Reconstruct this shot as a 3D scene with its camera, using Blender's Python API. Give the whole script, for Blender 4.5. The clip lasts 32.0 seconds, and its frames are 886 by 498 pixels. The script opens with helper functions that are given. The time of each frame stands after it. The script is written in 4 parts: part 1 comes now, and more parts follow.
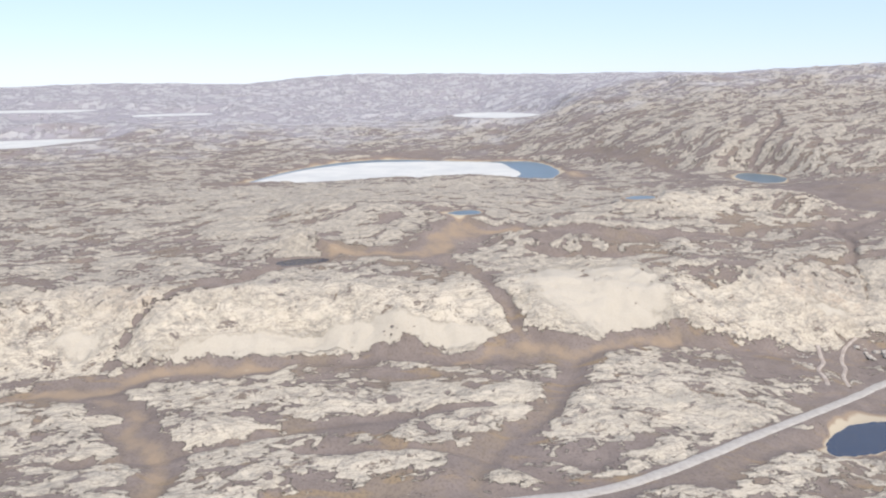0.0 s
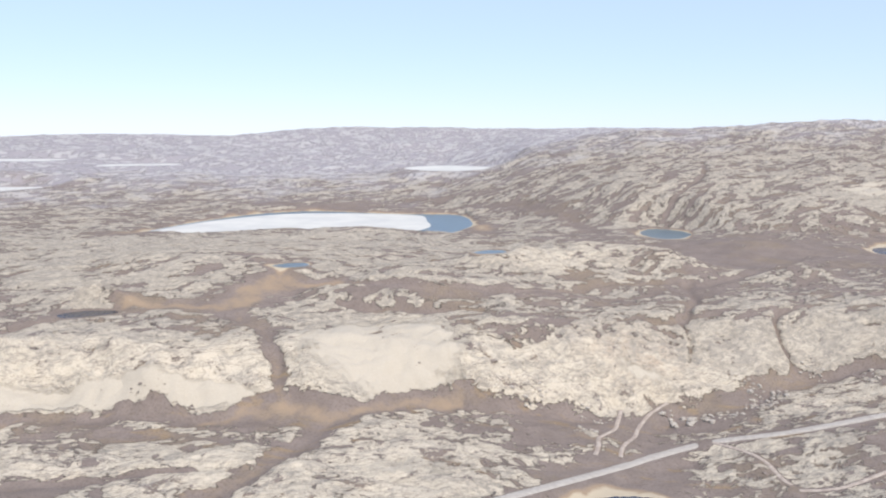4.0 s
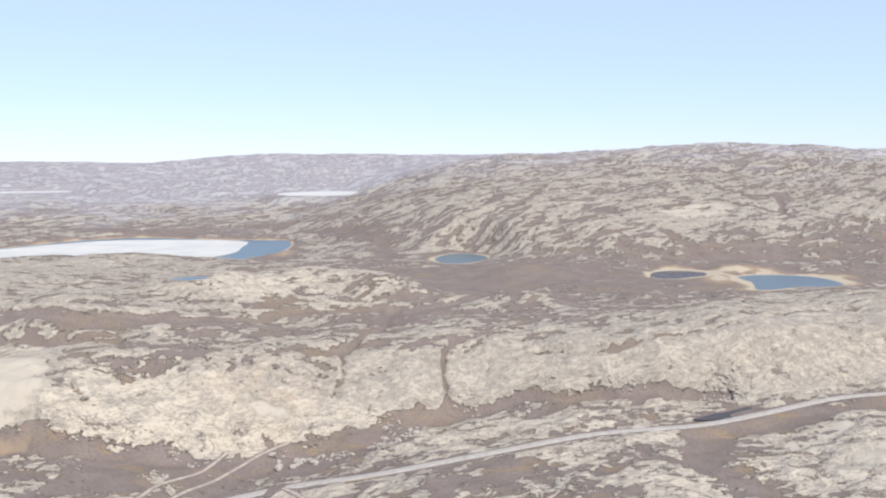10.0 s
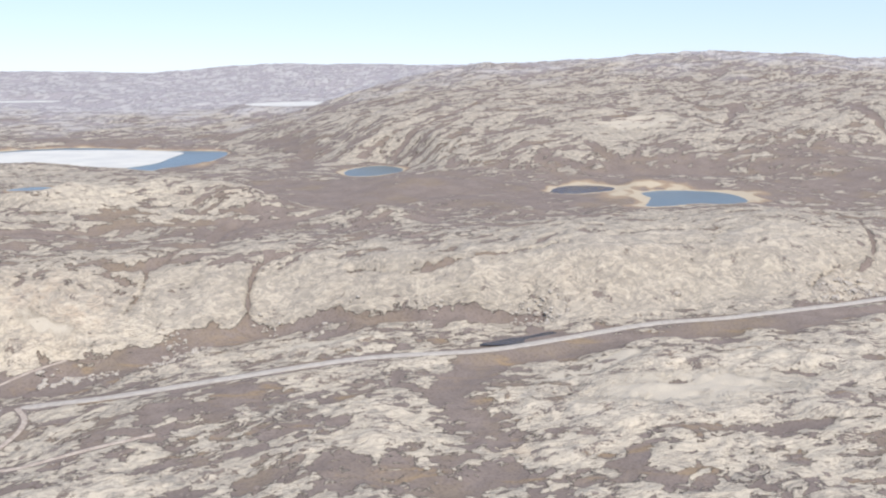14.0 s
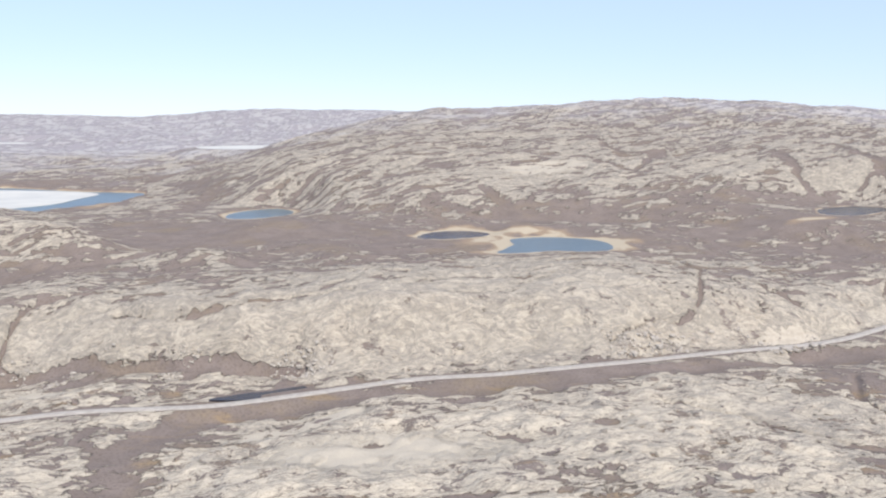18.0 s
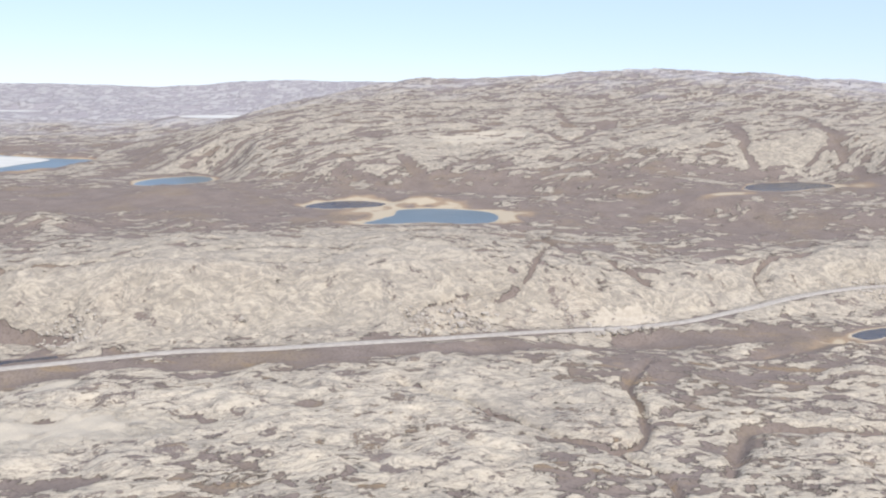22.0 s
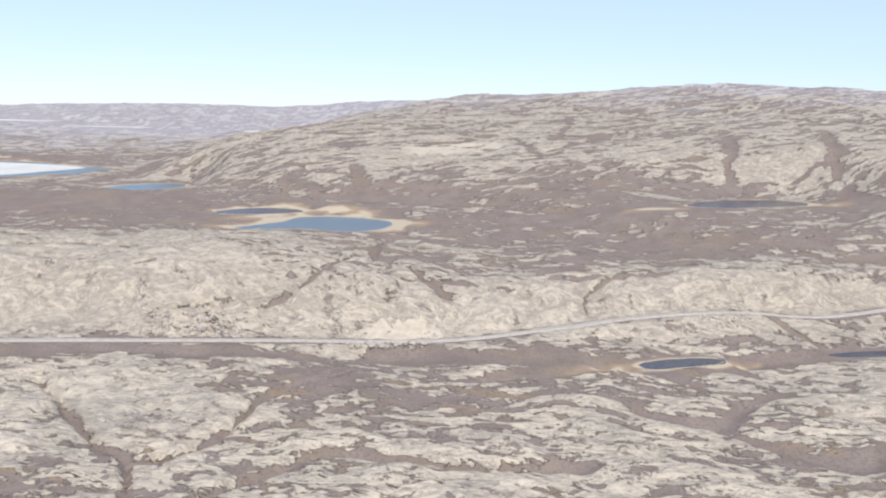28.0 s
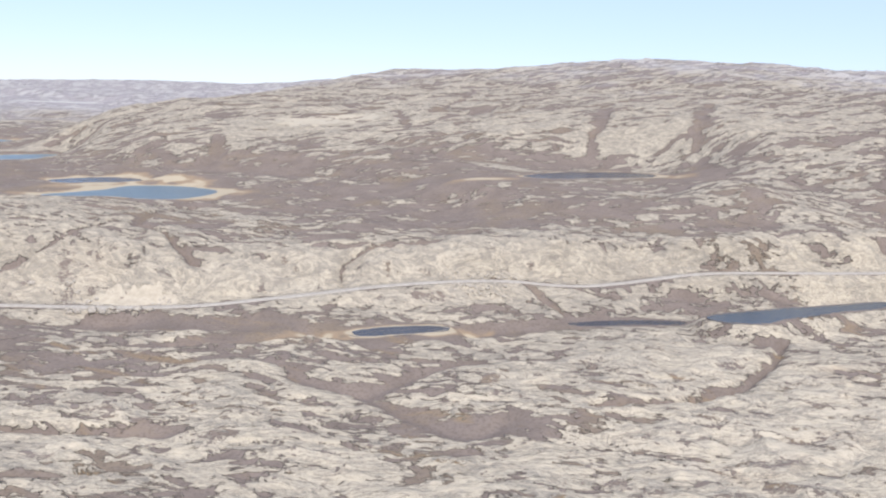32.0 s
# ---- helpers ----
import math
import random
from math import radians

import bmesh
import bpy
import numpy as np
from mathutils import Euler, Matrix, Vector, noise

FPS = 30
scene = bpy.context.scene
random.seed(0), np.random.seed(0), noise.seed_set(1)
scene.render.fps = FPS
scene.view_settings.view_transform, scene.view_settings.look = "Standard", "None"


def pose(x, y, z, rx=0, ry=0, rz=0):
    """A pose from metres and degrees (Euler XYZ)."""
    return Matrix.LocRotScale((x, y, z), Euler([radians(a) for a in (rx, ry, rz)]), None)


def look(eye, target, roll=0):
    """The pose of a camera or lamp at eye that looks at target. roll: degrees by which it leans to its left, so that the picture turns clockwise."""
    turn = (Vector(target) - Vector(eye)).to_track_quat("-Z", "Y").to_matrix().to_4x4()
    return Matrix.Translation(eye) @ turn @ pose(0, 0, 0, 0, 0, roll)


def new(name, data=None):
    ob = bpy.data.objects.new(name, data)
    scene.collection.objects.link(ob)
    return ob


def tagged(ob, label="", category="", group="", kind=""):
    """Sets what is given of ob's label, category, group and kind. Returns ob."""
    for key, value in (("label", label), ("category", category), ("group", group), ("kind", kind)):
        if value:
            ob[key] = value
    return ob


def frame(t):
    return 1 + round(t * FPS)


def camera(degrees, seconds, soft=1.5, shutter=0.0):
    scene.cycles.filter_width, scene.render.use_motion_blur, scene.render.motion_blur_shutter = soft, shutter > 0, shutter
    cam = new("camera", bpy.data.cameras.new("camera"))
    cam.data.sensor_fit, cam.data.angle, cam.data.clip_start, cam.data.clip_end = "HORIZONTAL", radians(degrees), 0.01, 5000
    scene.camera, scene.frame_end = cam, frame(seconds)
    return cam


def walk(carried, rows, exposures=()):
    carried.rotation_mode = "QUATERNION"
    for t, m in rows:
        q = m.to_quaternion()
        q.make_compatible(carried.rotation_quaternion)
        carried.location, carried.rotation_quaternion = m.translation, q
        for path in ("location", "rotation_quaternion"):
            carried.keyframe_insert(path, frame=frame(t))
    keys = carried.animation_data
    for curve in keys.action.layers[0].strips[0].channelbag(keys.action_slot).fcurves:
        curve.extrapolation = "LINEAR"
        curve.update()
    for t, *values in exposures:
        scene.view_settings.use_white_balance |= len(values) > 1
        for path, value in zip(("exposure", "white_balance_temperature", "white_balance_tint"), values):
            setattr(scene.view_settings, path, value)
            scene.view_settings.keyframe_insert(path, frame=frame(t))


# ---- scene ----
cam = camera(54.9, 32.0, soft=2.1)
METRES, EYE, TILT, LEAN, TURN = 1150.0, 150.0, -11.0, 0.0, 0.0
ROWS = [
    (0.0, 0.0004, 0.0005, -0.00067, -0.00, 0.00, -0.00),
    (0.5, 0.0158, 0.0032, -0.00026, 0.31, -0.05, 0.19),
    (1.0, 0.0314, 0.0058, 0.00008, 0.41, -0.12, -0.19),
    (1.5, 0.0471, 0.0084, 0.00036, 0.83, 0.49, -0.54),
    (2.0, 0.0628, 0.0111, 0.00060, 1.11, 1.63, -0.43),
    (2.5, 0.0786, 0.0137, 0.00080, 1.27, 1.54, -0.46),
    (3.0, 0.0945, 0.0165, 0.00098, 1.30, 1.57, -1.06),
    (3.5, 0.1104, 0.0193, 0.00114, 1.12, 2.82, -0.80),
    (5.5, 0.1740, 0.0313, 0.00177, 1.89, 4.20, -1.42),
    (6.0, 0.1898, 0.0345, 0.00195, 3.33, 4.72, -1.26),
    (6.5, 0.2056, 0.0378, 0.00214, 3.27, 5.18, -0.70),
    (7.0, 0.2214, 0.0411, 0.00235, 3.20, 4.44, -0.63),
    (7.5, 0.2372, 0.0446, 0.00257, 3.27, 4.44, -0.66),
    (8.0, 0.2529, 0.0481, 0.00281, 3.26, 4.39, -0.72),
    (8.5, 0.2685, 0.0517, 0.00307, 3.35, 4.56, -0.76),
    (9.0, 0.2842, 0.0554, 0.00334, 3.55, 4.70, -1.09),
    (9.5, 0.2997, 0.0592, 0.00364, 3.24, 5.17, -1.18),
    (10.0, 0.3152, 0.0630, 0.00394, -0.28, 5.43, -0.28),
    (10.5, 0.3307, 0.0669, 0.00427, -4.54, 5.43, 0.11),
    (11.0, 0.3461, 0.0709, 0.00460, -5.66, 5.10, 0.12),
    (11.5, 0.3615, 0.0750, 0.00495, -6.47, 3.24, -0.70),
    (12.0, 0.3768, 0.0790, 0.00531, -4.34, 1.00, -0.58),
    (12.5, 0.3921, 0.0832, 0.00567, -1.71, -1.07, -1.41),
    (13.0, 0.4074, 0.0874, 0.00604, 0.53, -1.28, -1.03),
    (13.5, 0.4226, 0.0916, 0.00642, 2.12, -0.99, -1.20),
    (14.0, 0.4377, 0.0959, 0.00680, 2.42, -0.38, -0.92),
    (14.5, 0.4528, 0.1003, 0.00718, 1.34, 1.22, -1.62),
    (16.5, 0.5129, 0.1180, 0.00869, 3.89, 2.80, -1.30),
    (17.0, 0.5279, 0.1226, 0.00907, 3.89, 2.97, -1.34),
    (17.5, 0.5428, 0.1271, 0.00943, 3.76, 2.98, -1.31),
    (18.0, 0.5577, 0.1317, 0.00980, 3.75, 2.72, -1.69),
    (18.5, 0.5725, 0.1364, 0.01016, 3.77, 2.73, -3.38),
    (19.0, 0.5874, 0.1410, 0.01051, 4.12, 2.74, -4.69),
    (19.5, 0.6022, 0.1458, 0.01086, 4.75, 2.78, -4.88),
    (20.0, 0.6169, 0.1505, 0.01121, 5.15, 2.55, -5.04),
    (20.5, 0.6316, 0.1553, 0.01155, 5.50, 2.20, -4.90),
    (21.0, 0.6463, 0.1602, 0.01189, 5.97, 1.93, -4.92),
    (21.5, 0.6610, 0.1650, 0.01223, 6.43, 1.35, -5.00),
    (22.0, 0.6756, 0.1700, 0.01258, 7.16, 0.94, -2.88),
    (22.5, 0.6902, 0.1750, 0.01292, 5.30, 1.08, -2.41),
    (23.0, 0.7048, 0.1800, 0.01326, 5.19, 1.11, -2.16),
    (23.5, 0.7193, 0.1851, 0.01362, 6.65, 0.91, -3.22),
    (24.0, 0.7338, 0.1903, 0.01397, 11.64, 0.66, -3.51),
    (24.5, 0.7482, 0.1955, 0.01433, 15.33, 0.78, -3.62),
    (25.0, 0.7625, 0.2008, 0.01471, 15.86, 1.22, -3.70),
    (25.5, 0.7768, 0.2061, 0.01509, 16.10, 1.28, -4.08),
    (27.5, 0.8334, 0.2282, 0.01673, 17.33, 1.89, -4.54),
    (28.0, 0.8474, 0.2339, 0.01718, 17.68, 1.76, -5.12),
    (28.5, 0.8613, 0.2396, 0.01763, 18.11, 1.61, -3.51),
    (29.0, 0.8751, 0.2454, 0.01810, 17.16, 1.63, -3.29),
    (29.5, 0.8889, 0.2513, 0.01857, 17.06, 1.49, -3.72),
    (30.0, 0.9025, 0.2572, 0.01906, 16.95, 1.27, -4.60),
    (30.5, 0.9161, 0.2631, 0.01954, 17.02, 1.23, -5.45),
    (31.0, 0.9295, 0.2691, 0.02003, 17.20, 1.15, -5.64),
    (31.5, 0.9429, 0.2750, 0.02051, 17.57, 0.83, -5.62),
    (32.0, 0.9562, 0.2810, 0.02099, 17.72, 0.50, -5.43),
]
walk(cam, [(t, pose(0, 0, EYE, TILT, LEAN, TURN) @ pose(METRES * x, METRES * y, METRES * z, 90 + pitch, roll, yaw)) for t, x, y, z, yaw, pitch, roll in ROWS],
     exposures=[(0.0, 0.45, 6430, 11.5), (32.0, 0.45, 6430, 11.5)])

# ---- sky and sun ----
SUN_EL, SUN_AZ = 50.0, 150.0          # azimuth clockwise from +y
world = bpy.data.worlds.new("sky")
scene.world = world
world.use_nodes = True
wn = world.node_tree.nodes
sky = wn.new("ShaderNodeTexSky")
sky.sky_type, sky.sun_disc = "NISHITA", False
sky.sun_elevation, sky.sun_rotation = radians(SUN_EL), radians(SUN_AZ)
sky.altitude, sky.air_density, sky.dust_density, sky.ozone_density = 200, 1.0, 0.1, 6.0
pale = wn.new("ShaderNodeMix")
pale.data_type = "RGBA"
pale.inputs[0].default_value, pale.inputs[7].default_value = 0.6, (4.9, 5.8, 7.8, 1)
world.node_tree.links.new(sky.outputs["Color"], pale.inputs[6])
world.node_tree.links.new(pale.outputs[2], wn["Background"].inputs["Color"])
wn["Background"].inputs["Strength"].default_value = 0.112
sun = new("sun", bpy.data.lights.new("sun", "SUN"))
sun.data.energy, sun.data.angle, sun.data.color = 3.7, radians(0.53), (1.0, 0.935, 0.845)
sd = Vector((math.sin(radians(SUN_AZ)) * math.cos(radians(SUN_EL)), math.cos(radians(SUN_AZ)) * math.cos(radians(SUN_EL)), math.sin(radians(SUN_EL))))
sun.matrix_world = look(sd * 300, (0, 0, 0))


# ---- materials ----
class Mat:
    """A node material with short ways to add nodes."""
    def __init__(self, name, rough=0.9):
        self.m = bpy.data.materials.new(name)
        self.m.use_nodes = True
        self.t = self.m.node_tree
        self.b = self.t.nodes["Principled BSDF"]
        self.b.inputs["Roughness"].default_value = rough
        self.pos = self.node("ShaderNodeNewGeometry").outputs["Position"]

    def node(self, kind, **kw):
        n = self.t.nodes.new(kind)
        for k, v in kw.items():
            n.inputs[k].default_value = v
        return n

    def link(self, a, b):
        self.t.links.new(a, b)

    def scaled(self, sx, sy, sz, turn=0.0, local=False):
        mp = self.node("ShaderNodeMapping")
        mp.inputs["Scale"].default_value = (sx, sy, sz)
        mp.inputs["Rotation"].default_value = (0, 0, radians(turn))
        self.link(self.node("ShaderNodeTexCoord").outputs["Object"] if local else self.pos, mp.inputs["Vector"])
        return mp.outputs["Vector"]

    def along(self, turn, lengthwise, across=1.0):
        """Places drawn out along a bearing: turned to it first, then scaled."""
        spin, fit = self.node("ShaderNodeMapping"), self.node("ShaderNodeMapping")
        spin.inputs["Rotation"].default_value = (0, 0, radians(-turn))
        fit.inputs["Scale"].default_value = (lengthwise, across, across)
        self.link(self.pos, spin.inputs["Vector"]), self.link(spin.outputs["Vector"], fit.inputs["Vector"])
        return fit.outputs["Vector"]

    def by_hill(self, low, high):
        """One value on the lower land, another on the hill beyond the heath."""
        y = self.node("ShaderNodeSeparateXYZ")
        self.link(self.pos, y.inputs[0])
        f = self.step(y.outputs[1], 960, 1080)
        return self.math("ADD", self.math("MULTIPLY", low, self.math("SUBTRACT", 1.0, f)), self.math("MULTIPLY", high, f))

    def noise(self, scale, detail=4.0, rough=0.55, vec=None, distort=0.0):
        n = self.node("ShaderNodeTexNoise", Scale=scale, Detail=detail, Roughness=rough, Distortion=distort)
        self.link(vec or self.pos, n.inputs["Vector"])
        return n.outputs["Fac"]

    def attr(self, name):
        n = self.node("ShaderNodeAttribute")
        n.attribute_name = name
        return n.outputs["Fac"]

    def math(self, op, a, b=0.0, c=None):
        n = self.t.nodes.new("ShaderNodeMath")
        n.operation = op
        for k, v in enumerate((a, b) if c is None else (a, b, c)):
            if isinstance(v, (int, float)):
                n.inputs[k].default_value = v
            else:
                self.link(v, n.inputs[k])
        return n.outputs[0]

    def step(self, v, a, b):
        n = self.node("ShaderNodeMapRange")
        n.interpolation_type = "SMOOTHSTEP"
        n.inputs["From Min"].default_value, n.inputs["From Max"].default_value = a, b
        self.link(v, n.inputs["Value"])
        return n.outputs["Result"]

    def mix(self, f, a, b):
        n = self.t.nodes.new("ShaderNodeMix")
        n.data_type = "RGBA"
        for k, v in ((0, f), (6, a), (7, b)):
            if isinstance(v, (int, float)):
                n.inputs[k].default_value = v
            elif isinstance(v, tuple):
                n.inputs[k].default_value = (*v, 1)
            else:
                self.link(v, n.inputs[k])
        return n.outputs[2]

    def colour(self, v):
        if isinstance(v, tuple):
            self.b.inputs["Base Color"].default_value = (*v, 1)
        else:
            self.link(v, self.b.inputs["Base Color"])

    def bump(self, h, dist, strength=1.0):
        n = self.node("ShaderNodeBump", Distance=dist, Strength=strength)
        self.link(h, n.inputs["Height"])
        self.link(n.outputs["Normal"], self.b.inputs["Normal"])


ROCK_PALE, ROCK_MID, ROCK_GREY, ROCK_OCHRE = (0.49, 0.43, 0.337), (0.38, 0.34, 0.272), (0.295, 0.266, 0.222), (0.45, 0.31, 0.195)
HEATH, HEATH_DARK, SEDGE = (0.172, 0.14, 0.121), (0.098, 0.08, 0.07), (0.262, 0.198, 0.138)


def rock_colour(k):
    """Gneiss: grey-beige with pale scoured faces, lichen-dark crusts, rust stains, smooth sandy slopes and dark cracks."""
    bands = k.scaled(0.8, 1.2, 1.0, 12)
    fine = k.noise(0.24, 7, 0.6, bands, 0.5)
    broad = k.noise(0.03, 4, 0.6, k.scaled(0.7, 1.2, 1.0, 8))
    v = k.math("ADD", fine, k.math("ADD", k.math("MULTIPLY", k.math("SUBTRACT", broad, 0.5), 0.6), 0.085))
    v = k.math("SUBTRACT", v, k.math("MULTIPLY", k.step(k.attr("grey"), 0.1, 0.9), 0.13))
    c = k.mix(k.step(v, 0.30, 0.52), ROCK_GREY, ROCK_MID)
    c = k.mix(k.step(v, 0.44, 0.63), c, ROCK_PALE)
    crust = k.math("SUBTRACT", 1.0, k.step(v, 0.24, 0.38))
    c = k.mix(k.math("MULTIPLY", crust, 0.45), c, (0.17, 0.15, 0.13))
    mottle = k.math("ADD", k.noise(0.085, 8, 0.72, k.scaled(0.85, 1.15, 1.0, 15), 0.8), k.math("MULTIPLY", k.step(k.attr("grey"), 0.0, 1.0), 0.17))
    c = k.mix(k.math("MULTIPLY", k.step(mottle, 0.52, 0.62), 0.62), c, k.mix(fine, (0.262, 0.239, 0.203), (0.36, 0.327, 0.273)))
    stain = k.math("ADD", k.math("MULTIPLY", k.step(k.noise(0.018, 3, 0.5), 0.6, 0.76), 0.5), k.attr("rust"))
    c = k.mix(k.math("MULTIPLY", stain, k.math("MULTIPLY", k.step(k.noise(0.14, 5, 0.65), 0.36, 0.62), 0.68)), c, ROCK_OCHRE)
    crack = k.noise(0.16, 6, 0.62, k.scaled(0.7, 1.3, 0.6, 20), 1.6)
    line = k.math("SUBTRACT", 1.0, k.step(k.math("ABSOLUTE", k.math("SUBTRACT", crack, 0.5)), 0.0, 0.018))
    c = k.mix(k.math("MULTIPLY", line, 0.38), c, (0.13, 0.112, 0.098))
    seam = k.noise(0.42, 5, 0.6, k.scaled(0.75, 1.25, 0.5, 35), 2.2)
    thin = k.math("SUBTRACT", 1.0, k.step(k.math("ABSOLUTE", k.math("SUBTRACT", seam, 0.5)), 0.0, 0.022))
    c = k.mix(k.math("MULTIPLY", thin, 0.3), c, (0.15, 0.13, 0.112))
    bed = k.by_hill(k.noise(0.16, 6, 0.64, k.along(26, 0.22), 0.8), k.noise(0.16, 5, 0.62, k.along(48, 0.14), 0.5))
    vein = k.math("SUBTRACT", 1.0, k.step(k.math("ABSOLUTE", k.math("SUBTRACT", bed, 0.46)), 0.0, 0.036))
    c = k.mix(k.math("MULTIPLY", vein, 0.55), c, (0.165, 0.145, 0.125))
    c = k.mix(k.math("MULTIPLY", k.step(bed, 0.54, 0.66), 0.45), c, ROCK_PALE)
    dull = k.math("MULTIPLY", k.step(k.math("ADD", k.attr("grey"), k.math("MULTIPLY", k.math("SUBTRACT", k.noise(0.04, 7, 0.76, k.along(22, 0.45), 1.0), 0.5), 2.2)), -0.25, 0.75), 0.8)
    c = k.mix(dull, c, k.mix(k.step(fine, 0.35, 0.65), (0.252, 0.225, 0.187), (0.37, 0.327, 0.262)))
    # wrinkled veins, with highlights painted on the crests and dark lines in the rills
    fold = k.noise(0.085, 6, 0.64, k.along(22, 0.5), 1.5)
    crest_highlight = k.math("SUBTRACT", 1.0, k.step(k.math("ABSOLUTE", k.math("SUBTRACT", fold, 0.545)), 0.0, 0.03))
    c = k.mix(k.math("MULTIPLY", crest_highlight, 0.5), c, (0.52, 0.457, 0.362))
    rill = k.math("SUBTRACT", 1.0, k.step(k.math("ABSOLUTE", k.math("SUBTRACT", fold, 0.47)), 0.0, 0.024))
    c = k.mix(k.math("MULTIPLY", rill, 0.62), c, (0.19, 0.168, 0.146))
    grit = k.mix(k.step(k.noise(1.4, 5, 0.7), 0.35, 0.7), (0.42, 0.374, 0.302), (0.37, 0.33, 0.266))
    sand = k.step(k.math("ADD", k.attr("sand"), k.math("MULTIPLY", k.math("SUBTRACT", k.noise(0.09, 6, 0.7), 0.5), 0.9)), 0.36, 0.62)
    return k.mix(sand, c, grit), k.math("MULTIPLY", k.math("ADD", k.math("ADD", crack, fine), k.math("MULTIPLY", fold, 2.2)), k.math("SUBTRACT", 1.0, k.math("MULTIPLY", sand, 0.85))), sand


def heath_colour(k):
    """Dry brown dwarf-shrub heath with darker tufts, olive-ochre grassy stretches and straw-coloured wet ground."""
    a = k.step(k.noise(0.06, 5, 0.6), 0.35, 0.68)
    b = k.step(k.noise(0.8, 4, 0.6), 0.45, 0.7)
    c = k.mix(a, HEATH, (0.208, 0.17, 0.148))
    low = k.math("MULTIPLY", k.step(k.math("ADD", k.noise(0.022, 5, 0.62), k.math("MULTIPLY", k.noise(0.3, 3), 0.25)), 0.6, 0.8), k.math("SUBTRACT", 1.0, k.attr("far")))
    c = k.mix(k.math("MULTIPLY", low, 0.55), c, (0.215, 0.168, 0.115))
    streak = k.step(k.noise(0.055, 5, 0.6, k.scaled(0.5, 1.5, 1.0, 8), 0.6), 0.55, 0.68)
    c = k.mix(k.math("MULTIPLY", k.math("MULTIPLY", streak, 0.75), k.math("SUBTRACT", 1.0, k.step(k.attr("grey"), 0.0, 0.5))), c, (0.25, 0.182, 0.108))
    c = k.mix(k.math("MULTIPLY", b, 0.6), c, HEATH_DARK)
    wet = k.math("ADD", k.attr("wet"), k.math("MULTIPLY", k.math("SUBTRACT", k.noise(0.09, 5, 0.65), 0.5), 0.9))
    c = k.mix(k.step(wet, 0.35, 0.75), c, SEDGE)
    return k.mix(k.step(wet, 0.75, 1.0), c, (0.39, 0.332, 0.245))


def ground_material():
    k = Mat("heath_and_rock", 0.95)
    rock, relief, sand = rock_colour(k)
    heath = heath_colour(k)
    ragged = k.by_hill(k.noise(0.12, 6, 0.66, k.along(18, 0.7, 1.1), 0.8), k.noise(0.12, 7, 0.7, k.along(48, 0.2, 1.0), 0.4))
    fine = k.math("ADD", k.math("MULTIPLY", k.math("SUBTRACT", ragged, 0.5), 1.65),
                  k.math("MULTIPLY", k.math("SUBTRACT", k.noise(0.6, 4, 0.6, k.scaled(0.7, 1.2, 1.0, 10)), 0.5), 0.24))
    m = k.step(k.math("ADD", k.attr("rock"), fine), 0.465, 0.535)
    # distance haze painted into the colours: far rock and heath fade to pale blue-grey
    haze = k.step(k.math("ADD", k.attr("far"), k.math("MULTIPLY", k.math("SUBTRACT", k.noise(0.012, 6, 0.65), 0.5), 1.2)), 0.3, 0.9)
    rock = k.mix(k.math("MULTIPLY", haze, 0.75), rock, (0.395, 0.387, 0.395))
    heath = k.mix(k.math("MULTIPLY", haze, 0.85), heath, (0.30, 0.283, 0.295))
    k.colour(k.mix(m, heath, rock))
    k.bump(k.math("ADD", k.math("MULTIPLY", m, 0.6), k.math("ADD", k.math("MULTIPLY", relief, m), k.math("MULTIPLY", k.noise(0.7, 5, 0.65), 0.5))), 1.0, 0.85)
    k.b.inputs["Specular IOR Level"].default_value = 0.2
    return k.m


def outcrop_material():
    k = Mat("gneiss", 0.88)
    rock, relief, sand = rock_colour(k)
    heath = heath_colour(k)
    tuft = k.step(k.math("ADD", k.math("ADD", k.noise(0.085, 8, 0.74, k.scaled(0.85, 1.15, 1.0, 10), 0.7), k.math("MULTIPLY", k.noise(0.7, 4, 0.6), 0.35)),
                         k.math("ADD", k.math("MULTIPLY", k.attr("rock"), -0.22), k.math("ADD", k.math("MULTIPLY", sand, -0.12), k.math("MULTIPLY", k.step(k.attr("grey"), 0.2, 0.9), -0.05)))), 0.535, 0.585)
    ragged = k.math("ADD", k.math("SUBTRACT", k.noise(0.12, 5, 0.64, k.along(18, 0.7, 1.1), 0.8), 0.5), k.math("MULTIPLY", k.math("SUBTRACT", k.noise(0.6, 3, 0.6), 0.5), 0.16))
    rim = k.math("SUBTRACT", 1.0, k.step(k.math("ADD", k.attr("rock"), ragged), 0.56, 0.64))
    tuft = k.math("MAXIMUM", tuft, rim)
    k.colour(k.mix(tuft, rock, heath))
    k.bump(k.math("ADD", k.math("MULTIPLY", tuft, 0.4), relief), 0.8, 0.75)
    k.b.inputs["Specular IOR Level"].default_value = 0.25
    return k.m


def plain_material(name, colour, other, scale, rough=0.9, bump=0.05, detail=5):
    k = Mat(name, rough)
    k.colour(k.mix(k.step(k.noise(scale, detail, 0.62), 0.35, 0.68), colour, other))
    k.bump(k.noise(scale * 4, 4, 0.6), bump)
    return k.m


def water_material(name, colour, rough):
    k = Mat(name, rough)
    k.colour(k.mix(k.noise(0.02, 3), colour, tuple(c * 1.35 for c in colour)))
    k.bump(k.noise(0.6, 4, 0.6, k.scaled(1.0, 1.8, 1.0, 25)), 0.25, 0.6)
    return k.m


